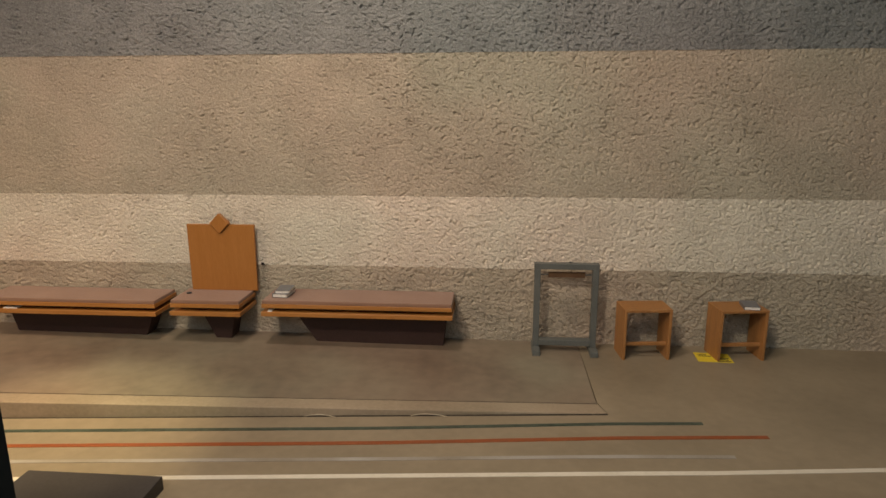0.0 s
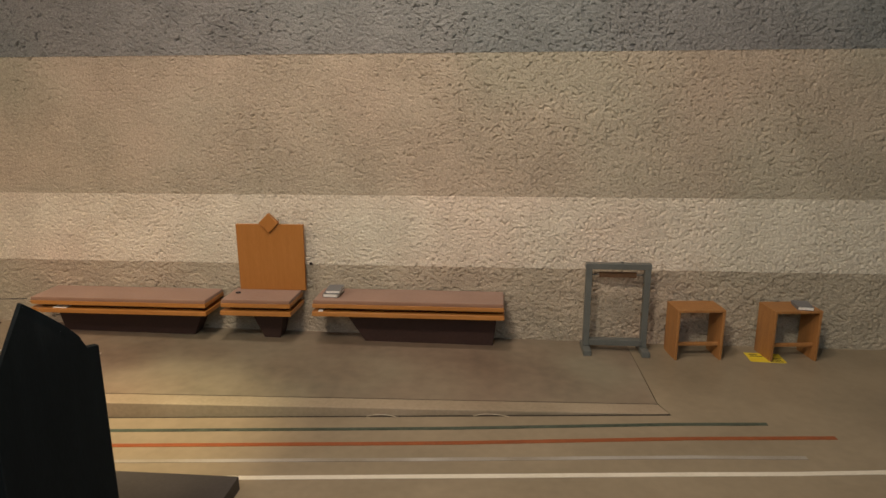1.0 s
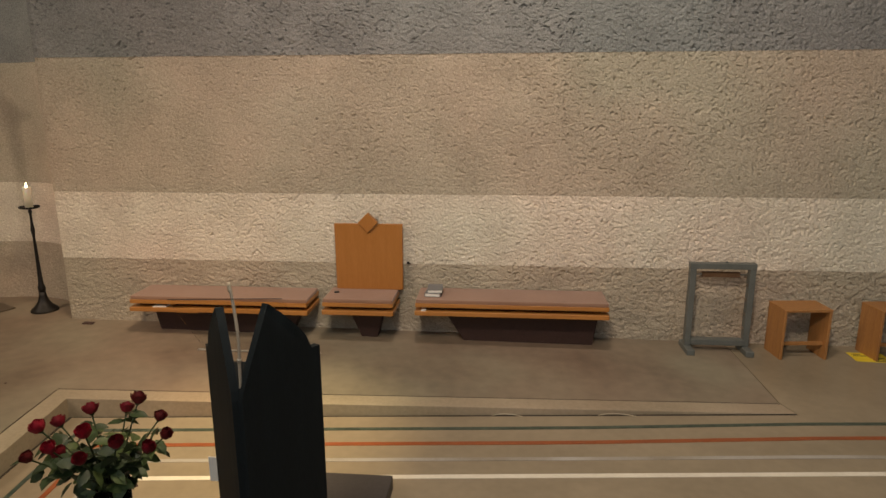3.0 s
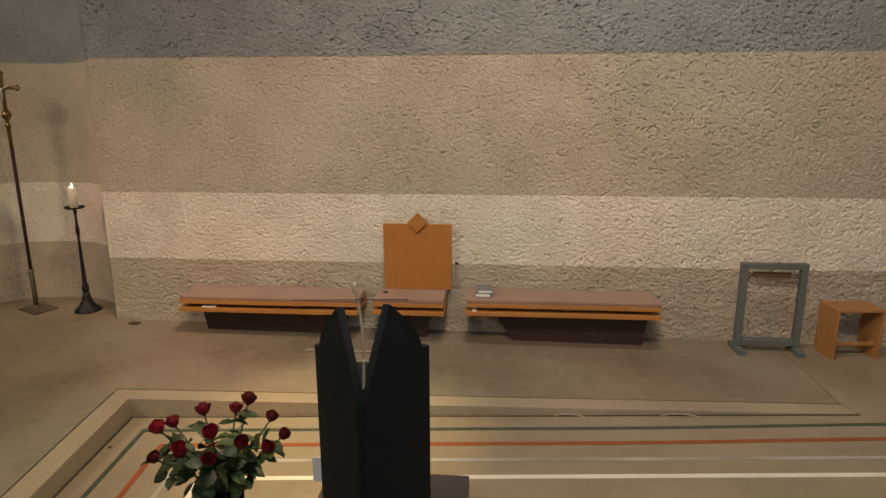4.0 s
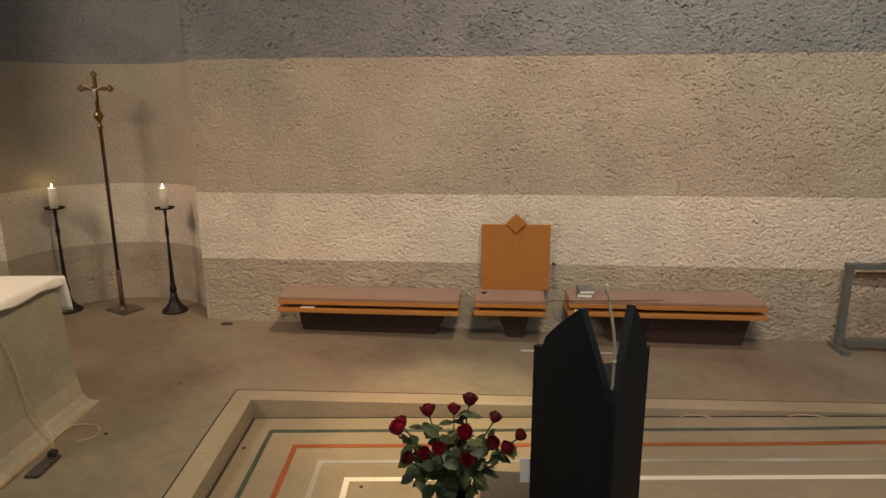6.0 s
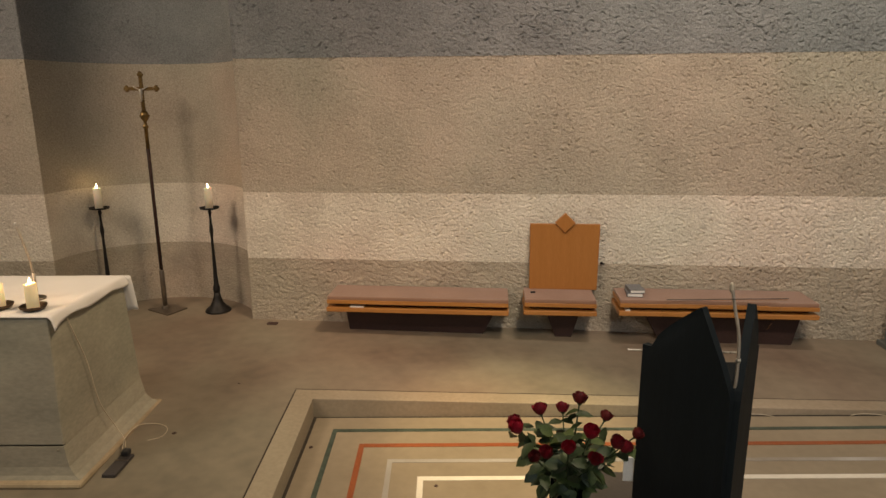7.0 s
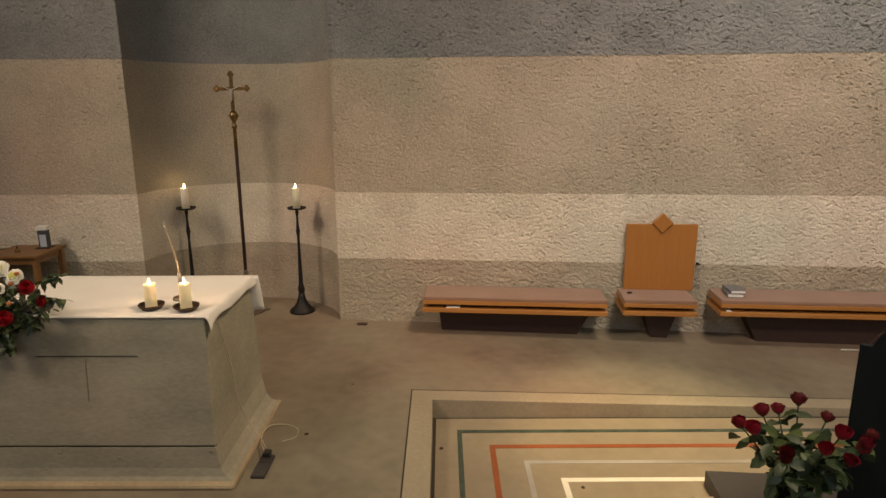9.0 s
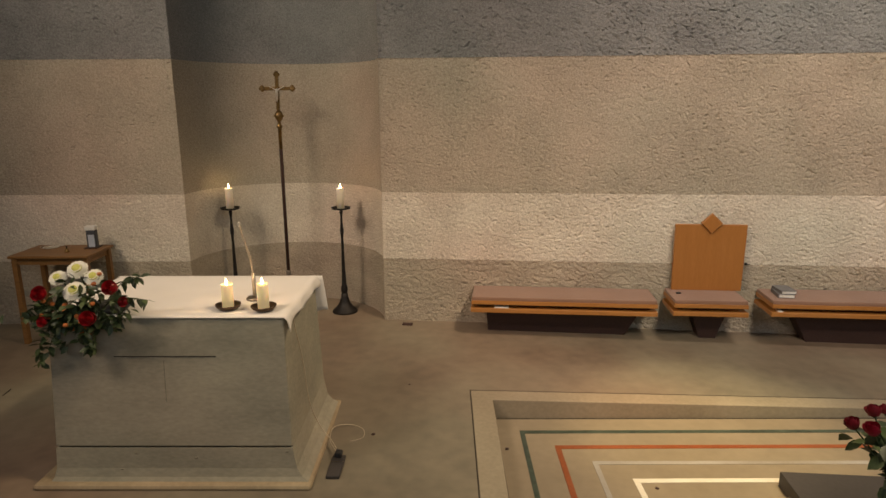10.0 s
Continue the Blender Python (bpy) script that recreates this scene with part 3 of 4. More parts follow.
def remote():
    top = thing("remote_control", pose(-2.60, 5.60, 0.431, 0, 0, 20), "small black remote lying on the felt seat pad", "remote")
    part("case", box(-0.022, 0.022, -0.012, 0.012, 0.0, 0.014, 0.004), PLASTIC, top)
    part("button", box(-0.006, 0.004, -0.004, 0.004, 0.014, 0.016, 0.001), GREYSTEEL, top)


remote()


def notice_card():
    top = thing("notice_card", pose(2.075, 5.543, -0.0295, 0, 0, -3), "yellow printed card lying on the floor", "card")
    part("card", box(-0.15, 0.14, -0.1, 0.1, 0, 0.002, 0.0), YELLOW, top)
    for k, (a, b) in enumerate(((-0.12, -0.05), (-0.12, -0.02), (0.01, 0.12), (0.01, 0.11), (0.01, 0.12))):
        y = 0.06 - 0.035 * k
        part("print_line", box(a, b, y - 0.007, y + 0.007, 0.002, 0.003, 0.0), INK, top, "black line of print")


notice_card()


# ---------------------------------------------------------------- stools and the grey stand
def stool(m, label):
    top = thing("stool", m, label, "stool", "wooden stools by the wall")
    part("seat", box(-0.203, 0.203, -0.152, 0.118, 0.425, 0.447, 0.003), STOOLWOOD, top)
    for x in (-0.19, 0.19):
        part("side_board", box(x - 0.012, x + 0.012, -0.15, 0.116, 0.0, 0.425, 0.003), STOOLWOOD, top)
    part("rail", box(-0.18, 0.18, -0.11, -0.085, 0.115, 0.145, 0.004), STOOLWOOD, top, "narrow rail between the side boards")
    return top


stool(pose(1.467, 5.60, -0.03, 0, 0, 5), "small light brown wooden stool standing empty")
stool(pose(2.262, 5.635, -0.03, 0, 0, 6), "small light brown wooden stool carrying a book")


def open_stand():
    top = thing("open_stand", pose(0.80, 5.612, -0.03) @ Matrix.Scale(1.013, 4), "grey painted open frame stand with block feet", "stand")
    for x in (-0.245, 0.245):
        part("post", box(x - 0.026, x + 0.026, -0.03, 0.03, 0.05, 0.742, 0.004), GREYSTEEL, top)
        part("foot", box(x - 0.034, x + 0.034, -0.15, 0.12, 0.0, 0.05, 0.006), GREYSTEEL, top)
    part("top_rail", box(-0.274, 0.272, -0.032, 0.032, 0.742, 0.793, 0.004), GREYSTEEL, top)
    part("inner_rail", box(-0.150, 0.165, 0.035, 0.065, 0.655, 0.70, 0.004), BROWN_BAR, top, "brown cross bar behind the top rail")
    for x in (-0.232, 0.232):
        part("rail_arm", box(x - 0.014, x + 0.014, 0.02, 0.06, 0.665, 0.69, 0.003), GREYSTEEL, top)
    part("tie_bar", box(-0.232, 0.232, 0.045, 0.055, 0.673, 0.682, 0.001), GREYSTEEL, top)
    part("bottom_rail", box(-0.219, 0.219, -0.045, 0.03, 0.062, 0.115, 0.004), GREYSTEEL, top)
    for x in (-0.216, 0.216):
        for z in (0.2, 0.33, 0.46, 0.59):
            part("peg", box(x - 0.006, x + 0.006, -0.012, 0.012, z, z + 0.025, 0.002), STEEL, top, "small worn metal peg")
    part("pin", lathe([(0.012, 0.795), (0.012, 0.803), (0.004, 0.806)], 12, (0.03, 0, 0)), GREYSTEEL, top)


open_stand()


# ---------------------------------------------------------------- niche: candle stands and processional cross
def flame(parent, z, size=1.0, centre=(0, 0)):
    prof = [(0.001, 0), (0.0065, 0.006), (0.008, 0.014), (0.005, 0.026), (0.0008, 0.040)]
    part("flame", lathe([(r * size, z + h * size) for r, h in prof], 12, (*centre, 0)), FLAME, parent, "small burning candle flame", True).visible_shadow = False
    part("wick", lathe([(0.0014, z - 0.004), (0.0014, z + 0.012)], 6, (*centre, 0)), INK, parent, "short black wick")


def candle_stand(m, dish):
    top = thing("candle_stand", m, "tall slender black wrought iron candle stand", "candle stand", "candle stands in the niche")
    part("foot", lathe([(0.128, 0.0), (0.13, 0.012), (0.118, 0.03), (0.085, 0.055), (0.055, 0.10), (0.036, 0.16), (0.03, 0.205)], 28), IRON, top, "flared bell-shaped iron foot", True)
    h = dish
    part("stem", lathe([(0.03, 0.205), (0.036, 0.235), (0.034, 0.262), (0.024, 0.29), (0.02, 0.40), (0.015, 0.62), (0.012, h - 0.30), (0.016, h - 0.26), (0.021, h - 0.225), (0.015, h - 0.18), (0.011, h - 0.14), (0.011, h - 0.07), (0.018, h - 0.035), (0.013, h - 0.01)], 18), IRON, top, "", True)
    part("dish", lathe([(0.013, h - 0.012), (0.07, h - 0.004), (0.09, h + 0.002), (0.096, h + 0.018), (0.091, h + 0.018), (0.086, h + 0.006), (0.0, h + 0.005)], 32), IRON, top, "shallow round drip dish", True)
    return top


def candle(m, r, h, mat, label, group, size=1.0):
    top = thing("candle", m, label, "candle", group)
    body = lathe([(r, 0), (r, h - 0.012), (r * 1.02, h - 0.004), (r * 0.93, h), (r * 0.72, h - 0.007), (r * 0.3, h - 0.011), (0.002, h - 0.011)], 28)
    for v in body.verts:
        if v.co.z > h - 0.008:
            v.co.z += 0.006 * noise.noise(v.co * 60)
    part("wax", body, mat, top, "", True)
    flame(top, h - 0.006, size)
    return top


for x, y in ((-5.822, 6.03), (-6.938, 5.95)):
    dish = 1.078
    candle_stand(pose(x, y, 0.03), dish)
    candle(pose(x, y, dish + 0.0365), 0.037, 0.205, WAXWHITE, "white altar candle burning on an iron stand", "candles in the niche", 1.3)
    lamp("flame_light", "POINT", pose(x, y, dish + 0.275), 0.22, (1.0, 0.55, 0.22), radius=0.015)


def processional_cross():
    top = thing("processional_cross", pose(-6.41, 6.05, 0.03) @ Matrix.Scale(0.994, 4), "tall brass processional crucifix on a dark pole", "cross")
    part("base_plate", prism([(-0.16, -0.06), (0.14, -0.22), (0.23, 0.02), (-0.07, 0.18)], 0.0, 0.012, 0.002), STEEL, top, "thin flat steel base plate")
    part("collar", lathe([(0.04, 0.012), (0.038, 0.03), (0.026, 0.04)], 20), STEEL, top)
    part("socket_tube", lathe([(0.024, 0.012), (0.024, 0.42), (0.020, 0.43)], 20), STEEL, top, "grey steel socket tube", True)
    part("pole", lathe([(0.017, 0.40), (0.017, 1.68), (0.016, 1.70)], 16), SHADE_WOOD, top, "dark wooden pole", True)
    part("ferrule", lathe([(0.018, 1.68), (0.018, 1.88), (0.026, 1.89), (0.028, 1.905), (0.018, 1.92), (0.016, 1.95), (0.034, 1.975), (0.046, 2.005), (0.034, 2.035), (0.016, 2.06)], 20), BRASS, top, "knotted brass ferrule", True)
    part("node_leaf", join(*[box(-0.052, 0.052, -0.009, 0.009, 1.997, 2.013, 0.003), box(-0.009, 0.009, -0.052, 0.052, 1.997, 2.013, 0.003)]), BRASS, top)
    part("shaft", box(-0.017, 0.017, -0.009, 0.009, 2.05, 2.395, 0.003), BRASS, top)
    part("crossbar", box(-0.15, 0.15, -0.009, 0.009, 2.248, 2.282, 0.003), BRASS, top)
    for x, z in ((-0.152, 2.265), (0.152, 2.265), (0, 2.398)):
        bm = join(*[lathe([(0.001, -0.02), (0.014, -0.014), (0.02, 0), (0.014, 0.014), (0.001, 0.02)], 12, (x + dx, 0, z + dz)) for dx, dz in ((-0.013, 0), (0.013, 0), (0, 0.016), (0, -0.012))])
        part("trefoil", bm, BRASS, top, "brass trefoil cross end", True)
    body = join(lathe([(0.006, -0.075), (0.011, -0.03), (0.013, 0.0), (0.017, 0.035), (0.01, 0.05)], 10, (0, -0.02, 2.215)), tube([(-0.075, -0.018, 2.285), (0, -0.02, 2.25), (0.075, -0.018, 2.285)], 0.006, 6))
    part("ornament", body, SILVER, top, "pale silver ornament on the crossing", True)


processional_cross()
tagged(mesh_object("floor_wedge", box(-5.165, -5.065, 5.655, 5.71, 0.029, 0.042, 0.003), SHADE_WOOD), "small dark wooden wedge on the floor", "wedge")


# ---------------------------------------------------------------- altar
ALTAR = pose(-5.375, 3.045, 0, 0, 0, 4.9)


def build_altar():
    top = thing("altar", ALTAR, "pale limestone block altar on a low plinth", "altar")
    part("slab", box(-1.47, 0.11, -0.075, 1.0, 0.0, 0.04, 0.018, 2), SLABSTONE, top, "broad yellowish stone slab under the plinth")
    bm = bmesh.new()
    rings = []
    for z, e in ((0.04, 0.034), (0.062, 0.020), (0.11, 0.008), (0.232, 0.0)):
        r = 2.6 * e
        rings.append([bm.verts.new(p) for p in ((-1.35 - e, -e, z), (r, -e, z), (r, 0.93 + e, z), (-1.35 - e, 0.93 + e, z))])
    for lo, hi in zip(rings, rings[1:]):
        for k in range(4):
            bm.faces.new((lo[k], lo[(k + 1) % 4], hi[(k + 1) % 4], hi[k]))
    bm.faces.new(rings[0][::-1]), bm.faces.new(rings[-1])
    part("plinth", bm, ALTARSTONE, top, "worn stone plinth")
    part("bed_joint", box(-1.338, -0.012, 0.012, 0.918, 0.228, 0.2415, 0.0), JOINT, top, "dark joint above the plinth")
    part("joint_fill", box(-0.06, -0.001, 0.02, 0.929, 0.226, 0.250, 0.0), ALTARSTONE, top, "mortared joint at the side")
    body = box(-1.35, 0, 0, 0.93, 0.242, 0.994, 0.007)
    for v in body.verts:
        t = (v.co.z - 0.242) / 0.752
        v.co.x += t * (-0.022 if v.co.x > -0.6 else 0.02)
        v.co.y += t * (0.062 if v.co.y < 0.4 else -0.045)
    part("body", body, ALTARSTONE, top, "limestone altar body with fine tooling")
    part("slot", box(-0.975, -0.405, 0.041, 0.07, 0.769, 0.774, 0.0), JOINT, top, "thin dark horizontal slot")
    seam = box(-0.70, -0.696, -0.0018, 0.02, 0.505, 0.75, 0.0)
    for v in seam.verts:
        v.co.y += 0.062 * (v.co.z - 0.242) / 0.752
    part("seam", seam, SEAM, top, "faint upright seam")
    for x, z in ((-0.89, 0.20), (-0.55, 0.17), (-0.03, 0.21), (-0.98, 0.10)):
        part("pit_mark", box(x - 0.008, x + 0.008, -0.012, 0.01, z, z + 0.008, 0.002), SEAM, top, "small dark pit in the stone")


build_altar()


def altar_cloth():
    """A linen sheet over the altar: flat on top, with a short wavy drop at one side and a hanging rear corner."""
    bm = bmesh.new()
    xs = list(np.linspace(-1.34, 0.0, 35)) + [0.012, 0.022, 0.03, 0.036]
    ys = np.linspace(0.052, 0.897, 40)
    grid = []
    for x in xs:
        col = []
        for y in ys:
            z = 1.0 + 0.0015 * noise.noise((x * 6, y * 6, 0))
            xx, yy = x, y
            if x > 0:
                k = (x / 0.036)
                drop = 0.055 + 0.012 * math.sin(y * 17) + 0.02 * math.exp(-((y - 0.052) / 0.03) ** 2)
                z = 1.0 - drop * k ** 1.4
                xx = -0.014 + 0.026 * math.sqrt(k) + 0.008 * math.sin(y * 21 + 1) * k
            elif x > -0.1:
                xx = x - 0.014 * (1 + x / 0.1)
            if y < 0.06:
                z -= 0.006
            col.append(bm.verts.new((xx, yy, z)))
        grid.append(col)
    for a, b in zip(grid, grid[1:]):
        for k in range(len(ys) - 1):
            bm.faces.new((a[k], b[k], b[k + 1], a[k + 1]))
    tail = []
    for r in range(9):
        k = r / 8
        tail.append([bm.verts.new((-1.36 + (1.36 + 0.03 + 0.03 * k) * u, 0.902 + 0.03 * math.sin(u * 40 + 2 * k) * k * 0.5 + 0.012 * k, 0.998 - 0.26 * k - 0.02 * math.sin(u * 30) * k)) for u in np.linspace(0, 1, 30)])
    for a, b in zip(tail, tail[1:]):
        for k in range(29):
            bm.faces.new((a[k], a[k + 1], b[k + 1], b[k]))
    ob = mesh_object("altar_cloth", bm, LINEN, smooth=True)
    ob.matrix_basis = ALTAR
    ob.modifiers.new("thickness", "SOLIDIFY").thickness = 0.003
    tagged(ob, "white linen cloth spread over the stone altar", "tablecloth")


altar_cloth()


def dish(m):
    top = lathe([(0.03, 0.0), (0.05, 0.004), (0.066, 0.014), (0.072, 0.028), (0.068, 0.029), (0.06, 0.018), (0.03, 0.01), (0.0, 0.009)], 32)
    for v in top.verts:
        v.co.z += 0.003 * noise.noise(v.co * 25) if v.co.z > 0.012 else 0
    ob = mesh_object("candle_dish", top, BRONZE, smooth=True)
    ob.matrix_basis = m
    tagged(ob, "dark hammered metal dish holding an altar candle", "candle dish", "candle dishes on the altar")


for x, y in ((-5.753, 3.195), (-5.543, 3.19)):
    dish(pose(x, y, 1.003))
    candle(pose(x, y, 1.014), 0.032, 0.135 if x < -5.6 else 0.145, WAXCREAM, "thick cream candle burning on the altar", "candles on the altar", 1.0)
    lamp("flame_light", "POINT", pose(x, y, 1.20), 0.7, (1.0, 0.58, 0.24), radius=0.015)


def table_microphone():
    top = thing("table_microphone", pose(-5.672, 3.385, 1.003), "slim gooseneck microphone with round base on the altar", "microphone")
    part("base", lathe([(0.05, 0.0), (0.05, 0.008), (0.044, 0.014), (0.012, 0.017)], 28), STEEL, top, "round steel base", True)
    part("tube", tube([(0, 0, 0.015), (0.0, 0, 0.16)], 0.011, 10), STEM_GREY, top, "", True)
    part("gooseneck", tube(arc([(0, 0, 0.16), (-0.008, 0, 0.24), (-0.035, 0, 0.35), (-0.06, 0, 0.44)]), 0.0065, 8), STEM_GREY, top, "", True)
    part("capsule", lathe([(0.006, 0), (0.009, 0.008), (0.009, 0.022), (0.004, 0.028)], 10, (-0.062, 0, 0.438)), SILVER, top, "small pale microphone capsule", True)


table_microphone()


def floor_socket():
    top = thing("power_strip", pose(-5.176, 3.225, 0.011, 0, 0, 4), "flat black power strip on the floor beside the altar", "power strip")
    part("housing", box(-0.04, 0.04, -0.13, 0.1, 0.0, 0.022, 0.004), PLATE, top)
    part("plug", box(-0.025, 0.02, 0.06, 0.11, 0.022, 0.055, 0.008), PLASTIC, top, "black plug pushed into the strip")
    part("stripe", box(-0.04, 0.04, 0.02, 0.026, 0.022, 0.024, 0.0), STEEL, top)
    line = arc([(-5.400, 3.25, 0.955), (-5.398, 3.28, 0.86), (-5.390, 3.357, 0.62), (-5.378, 3.40, 0.338), (-5.335, 3.46, 0.14), (-5.26, 3.42, 0.075), (-5.205, 3.34, 0.065)], 8)
    loop = arc([(-5.20, 3.30, 0.075), (-5.28, 3.46, 0.056), (-5.29, 3.62, 0.056), (-5.20, 3.70, 0.03), (-5.11, 3.66, 0.022), (-5.09, 3.56, 0.020), (-5.16, 3.50, 0.022)], 8)
    for pts in (line, loop):
        ob = mesh_object("cable", tube(pts, 0.003, 6), CABLE, top, "thin beige cable", True)
        ob.matrix_parent_inverse = top.matrix_basis.inverted()


floor_socket()


# ---------------------------------------------------------------- flowers
def petal(bm, ring, a0, half, height, base, flare, cup=0.62, n=5):
    grid = []
    for j in range(n + 1):
        v = j / n
        row = []
        for i in range(n + 1):
            u = i / n * 2 - 1
            r = ring * (cup + (1 - cup) * math.sin(v * math.pi / 2)) * (1 - 0.45 * max(0.0, v - 0.62)) + flare * v ** 3
            a = a0 + u * half * (0.55 + 0.6 * math.sin(v * math.pi * 0.75))
            row.append(bm.verts.new((r * math.cos(a), r * math.sin(a), base + height * v * (1 - 0.16 * u * u) - flare * 0.5 * v ** 4)))
        grid.append(row)
    for a, b in zip(grid, grid[1:]):
        for k in range(n):
            bm.faces.new((a[k], a[k + 1], b[k + 1], b[k]))


def rose_bloom(seed, open_):
    rnd = random.Random(seed)
    bm = bmesh.new()
    for ring, count, h, fl in ((0.008, 3, 0.046, 0.002), (0.015, 4, 0.047, 0.001), (0.023, 5, 0.045, 0.002 * open_), (0.030, 6, 0.039, 0.007 * open_)):
        off = rnd.uniform(0, 6)
        for k in range(count):
            petal(bm, ring * rnd.uniform(0.9, 1.1), off + k * math.tau / count, 1.35 * math.tau / count / 2, h * rnd.uniform(0.92, 1.06), 0.0, fl * rnd.uniform(0.6, 1.3))
    return bm


def leaf_mesh(name, length, width, fold=0.3, mat=None):
    bm = bmesh.new()
    rows = []
    for k in range(7):
        v = k / 6
        w = width * math.sin(math.pi * min(1, v * 0.96 + 0.04)) ** 0.8 * (1 - 0.25 * v)
        z = -0.18 * length * v * v
        jag = 1 + 0.08 * (-1) ** k
        rows.append([bm.verts.new((-w * jag, length * v, z + fold * w)), bm.verts.new((0, length * v, z)), bm.verts.new((w * jag, length * v, z + fold * w))])
    for a, b in zip(rows, rows[1:]):
        for k in range(2):
            bm.faces.new((a[k], a[k + 1], b[k + 1], b[k]))
    data = bpy.data.meshes.new(name)
    bm.to_mesh(data)
    bm.free()
    data.materials.append(mat)
    for p in data.polygons:
        p.use_smooth = True
    return data


ROSE_LEAVES = [leaf_mesh("leaf", 0.075, 0.024, 0.3, LEAF), leaf_mesh("leaf", 0.062, 0.022, 0.15, LEAF), leaf_mesh("leaf", 0.07, 0.024, 0.35, LEAFPALE)]
SPRAY_LEAVES = [leaf_mesh("leaf", 0.062, 0.015, 0.2, LEAF), leaf_mesh("leaf", 0.05, 0.017, 0.3, LEAF), leaf_mesh("leaf", 0.045, 0.014, 0.2, LEAFPALE)]


def put_leaf(mesh, parent, at, way, roll):
    ob = new("leaf", mesh)
    ob.parent = parent
    q = Vector(way).normalized().to_track_quat("Y", "Z")
    ob.matrix_basis = Matrix.Translation(at) @ q.to_matrix().to_4x4() @ pose(0, 0, 0, 0, roll, 0)
    return ob


def vase_and_roses():
    rnd = random.Random(5)
    cx, cy, foot = -2.635, 2.24, sunk(-2.635)
    vase = thing("glass_vase", pose(cx, cy, foot), "tall clear glass floor vase holding red roses", "vase")
    prof = [(0.085, 0.0), (0.086, 0.01), (0.066, 0.25), (0.062, 0.5), (0.070, 0.775), (0.066, 0.775), (0.057, 0.5), (0.06, 0.25), (0.078, 0.03), (0.0, 0.028)]
    part("glass_body", lathe(prof, 36), VASEGLASS, vase, "", True)
    part("water", lathe([(0.0, 0.032), (0.074, 0.034), (0.057, 0.26), (0.055, 0.5), (0.0, 0.5)], 28), CLEAR, vase, "clear water standing in the vase", True)
    bunch = thing("rose_bouquet", pose(cx, cy, 0), "loose bouquet of dark red roses with green leaves", "bouquet")
    heads = [(-2.581, 2.39, 0.973), (-2.74, 2.329, 0.952), (-2.645, 2.408, 0.921), (-2.482, 2.36, 0.918), (-2.838, 2.277, 0.923), (-2.832, 2.165, 0.962), (-2.389, 2.231, 0.92), (-2.584, 2.066, 1.01), (-2.727, 2.12, 0.89), (-2.775, 2.027, 0.928), (-2.489, 2.09, 0.96), (-2.574, 2.015, 0.937), (-2.667, 2.0, 0.985), (-2.44, 2.19, 0.885)]
    for n, (x, y, z) in enumerate(heads):
        p = Vector((x - cx, y - cy, z - 0.022))
        root = Vector((rnd.uniform(-0.03, 0.03), rnd.uniform(-0.03, 0.03), foot + 0.12))
        neck = Vector((p.x * 0.25, p.y * 0.25, 0.69))
        way = (p - neck).normalized() + Vector((0, 0, 0.35))
        line = arc([root, neck * 0.5 + root * 0.5 + Vector((0, 0, 0.05)), neck, neck.lerp(p, 0.6) + Vector((0, 0, 0.01)), p], 5)
        stem = part("stem", tube(line, 0.0032, 6), LEAF, bunch, "", True)
        bloom = part("bloom", rose_bloom(n, 0.5 + 0.7 * rnd.random()), CRIMSON if n in (5, 7, 12) else ROSE if n % 3 else ROSEDARK, bunch, "dark red rose bloom", True)
        q = way.normalized().to_track_quat("Z", "Y").to_matrix().to_4x4()
        bloom.matrix_basis = Matrix.Translation(p) @ q @ Matrix.Scale(rnd.uniform(0.78, 0.98), 4)
        calyx = part("calyx", lathe([(0.004, -0.012), (0.012, -0.004), (0.017, 0.008), (0.019, 0.014)], 10), LEAF, bunch, "", True)
        calyx.matrix_basis = bloom.matrix_basis.copy()
        for k in range(11):
            at = neck.lerp(p, 0.16 + 0.073 * k) + Vector((rnd.gauss(0, 0.012), rnd.gauss(0, 0.015), rnd.gauss(0, 0.012)))
            a = rnd.uniform(0, math.tau)
            put_leaf(rnd.choice(ROSE_LEAVES), stem, at, (math.cos(a), math.sin(a) * 0.8, rnd.uniform(-0.75, 0.35)), rnd.uniform(-50, 50))
    for k in range(80):
        a = rnd.uniform(0, math.tau)
        at = (rnd.gauss(0, 0.065), rnd.gauss(-0.03, 0.06), rnd.uniform(0.755, 0.90))
        put_leaf(rnd.choice(ROSE_LEAVES), bunch, at, (math.cos(a), math.sin(a), rnd.uniform(-0.6, 0.4)), rnd.uniform(-50, 50))
    for k in range(3):
        a = rnd.uniform(-2.9, -2.2)
        put_leaf(rnd.choice(ROSE_LEAVES), bunch, (0.10 * math.cos(a), 0.05 * math.sin(a), rnd.uniform(0.66, 0.70)), (math.cos(a), math.sin(a), -1.2), rnd.uniform(-40, 40))



vase_and_roses()


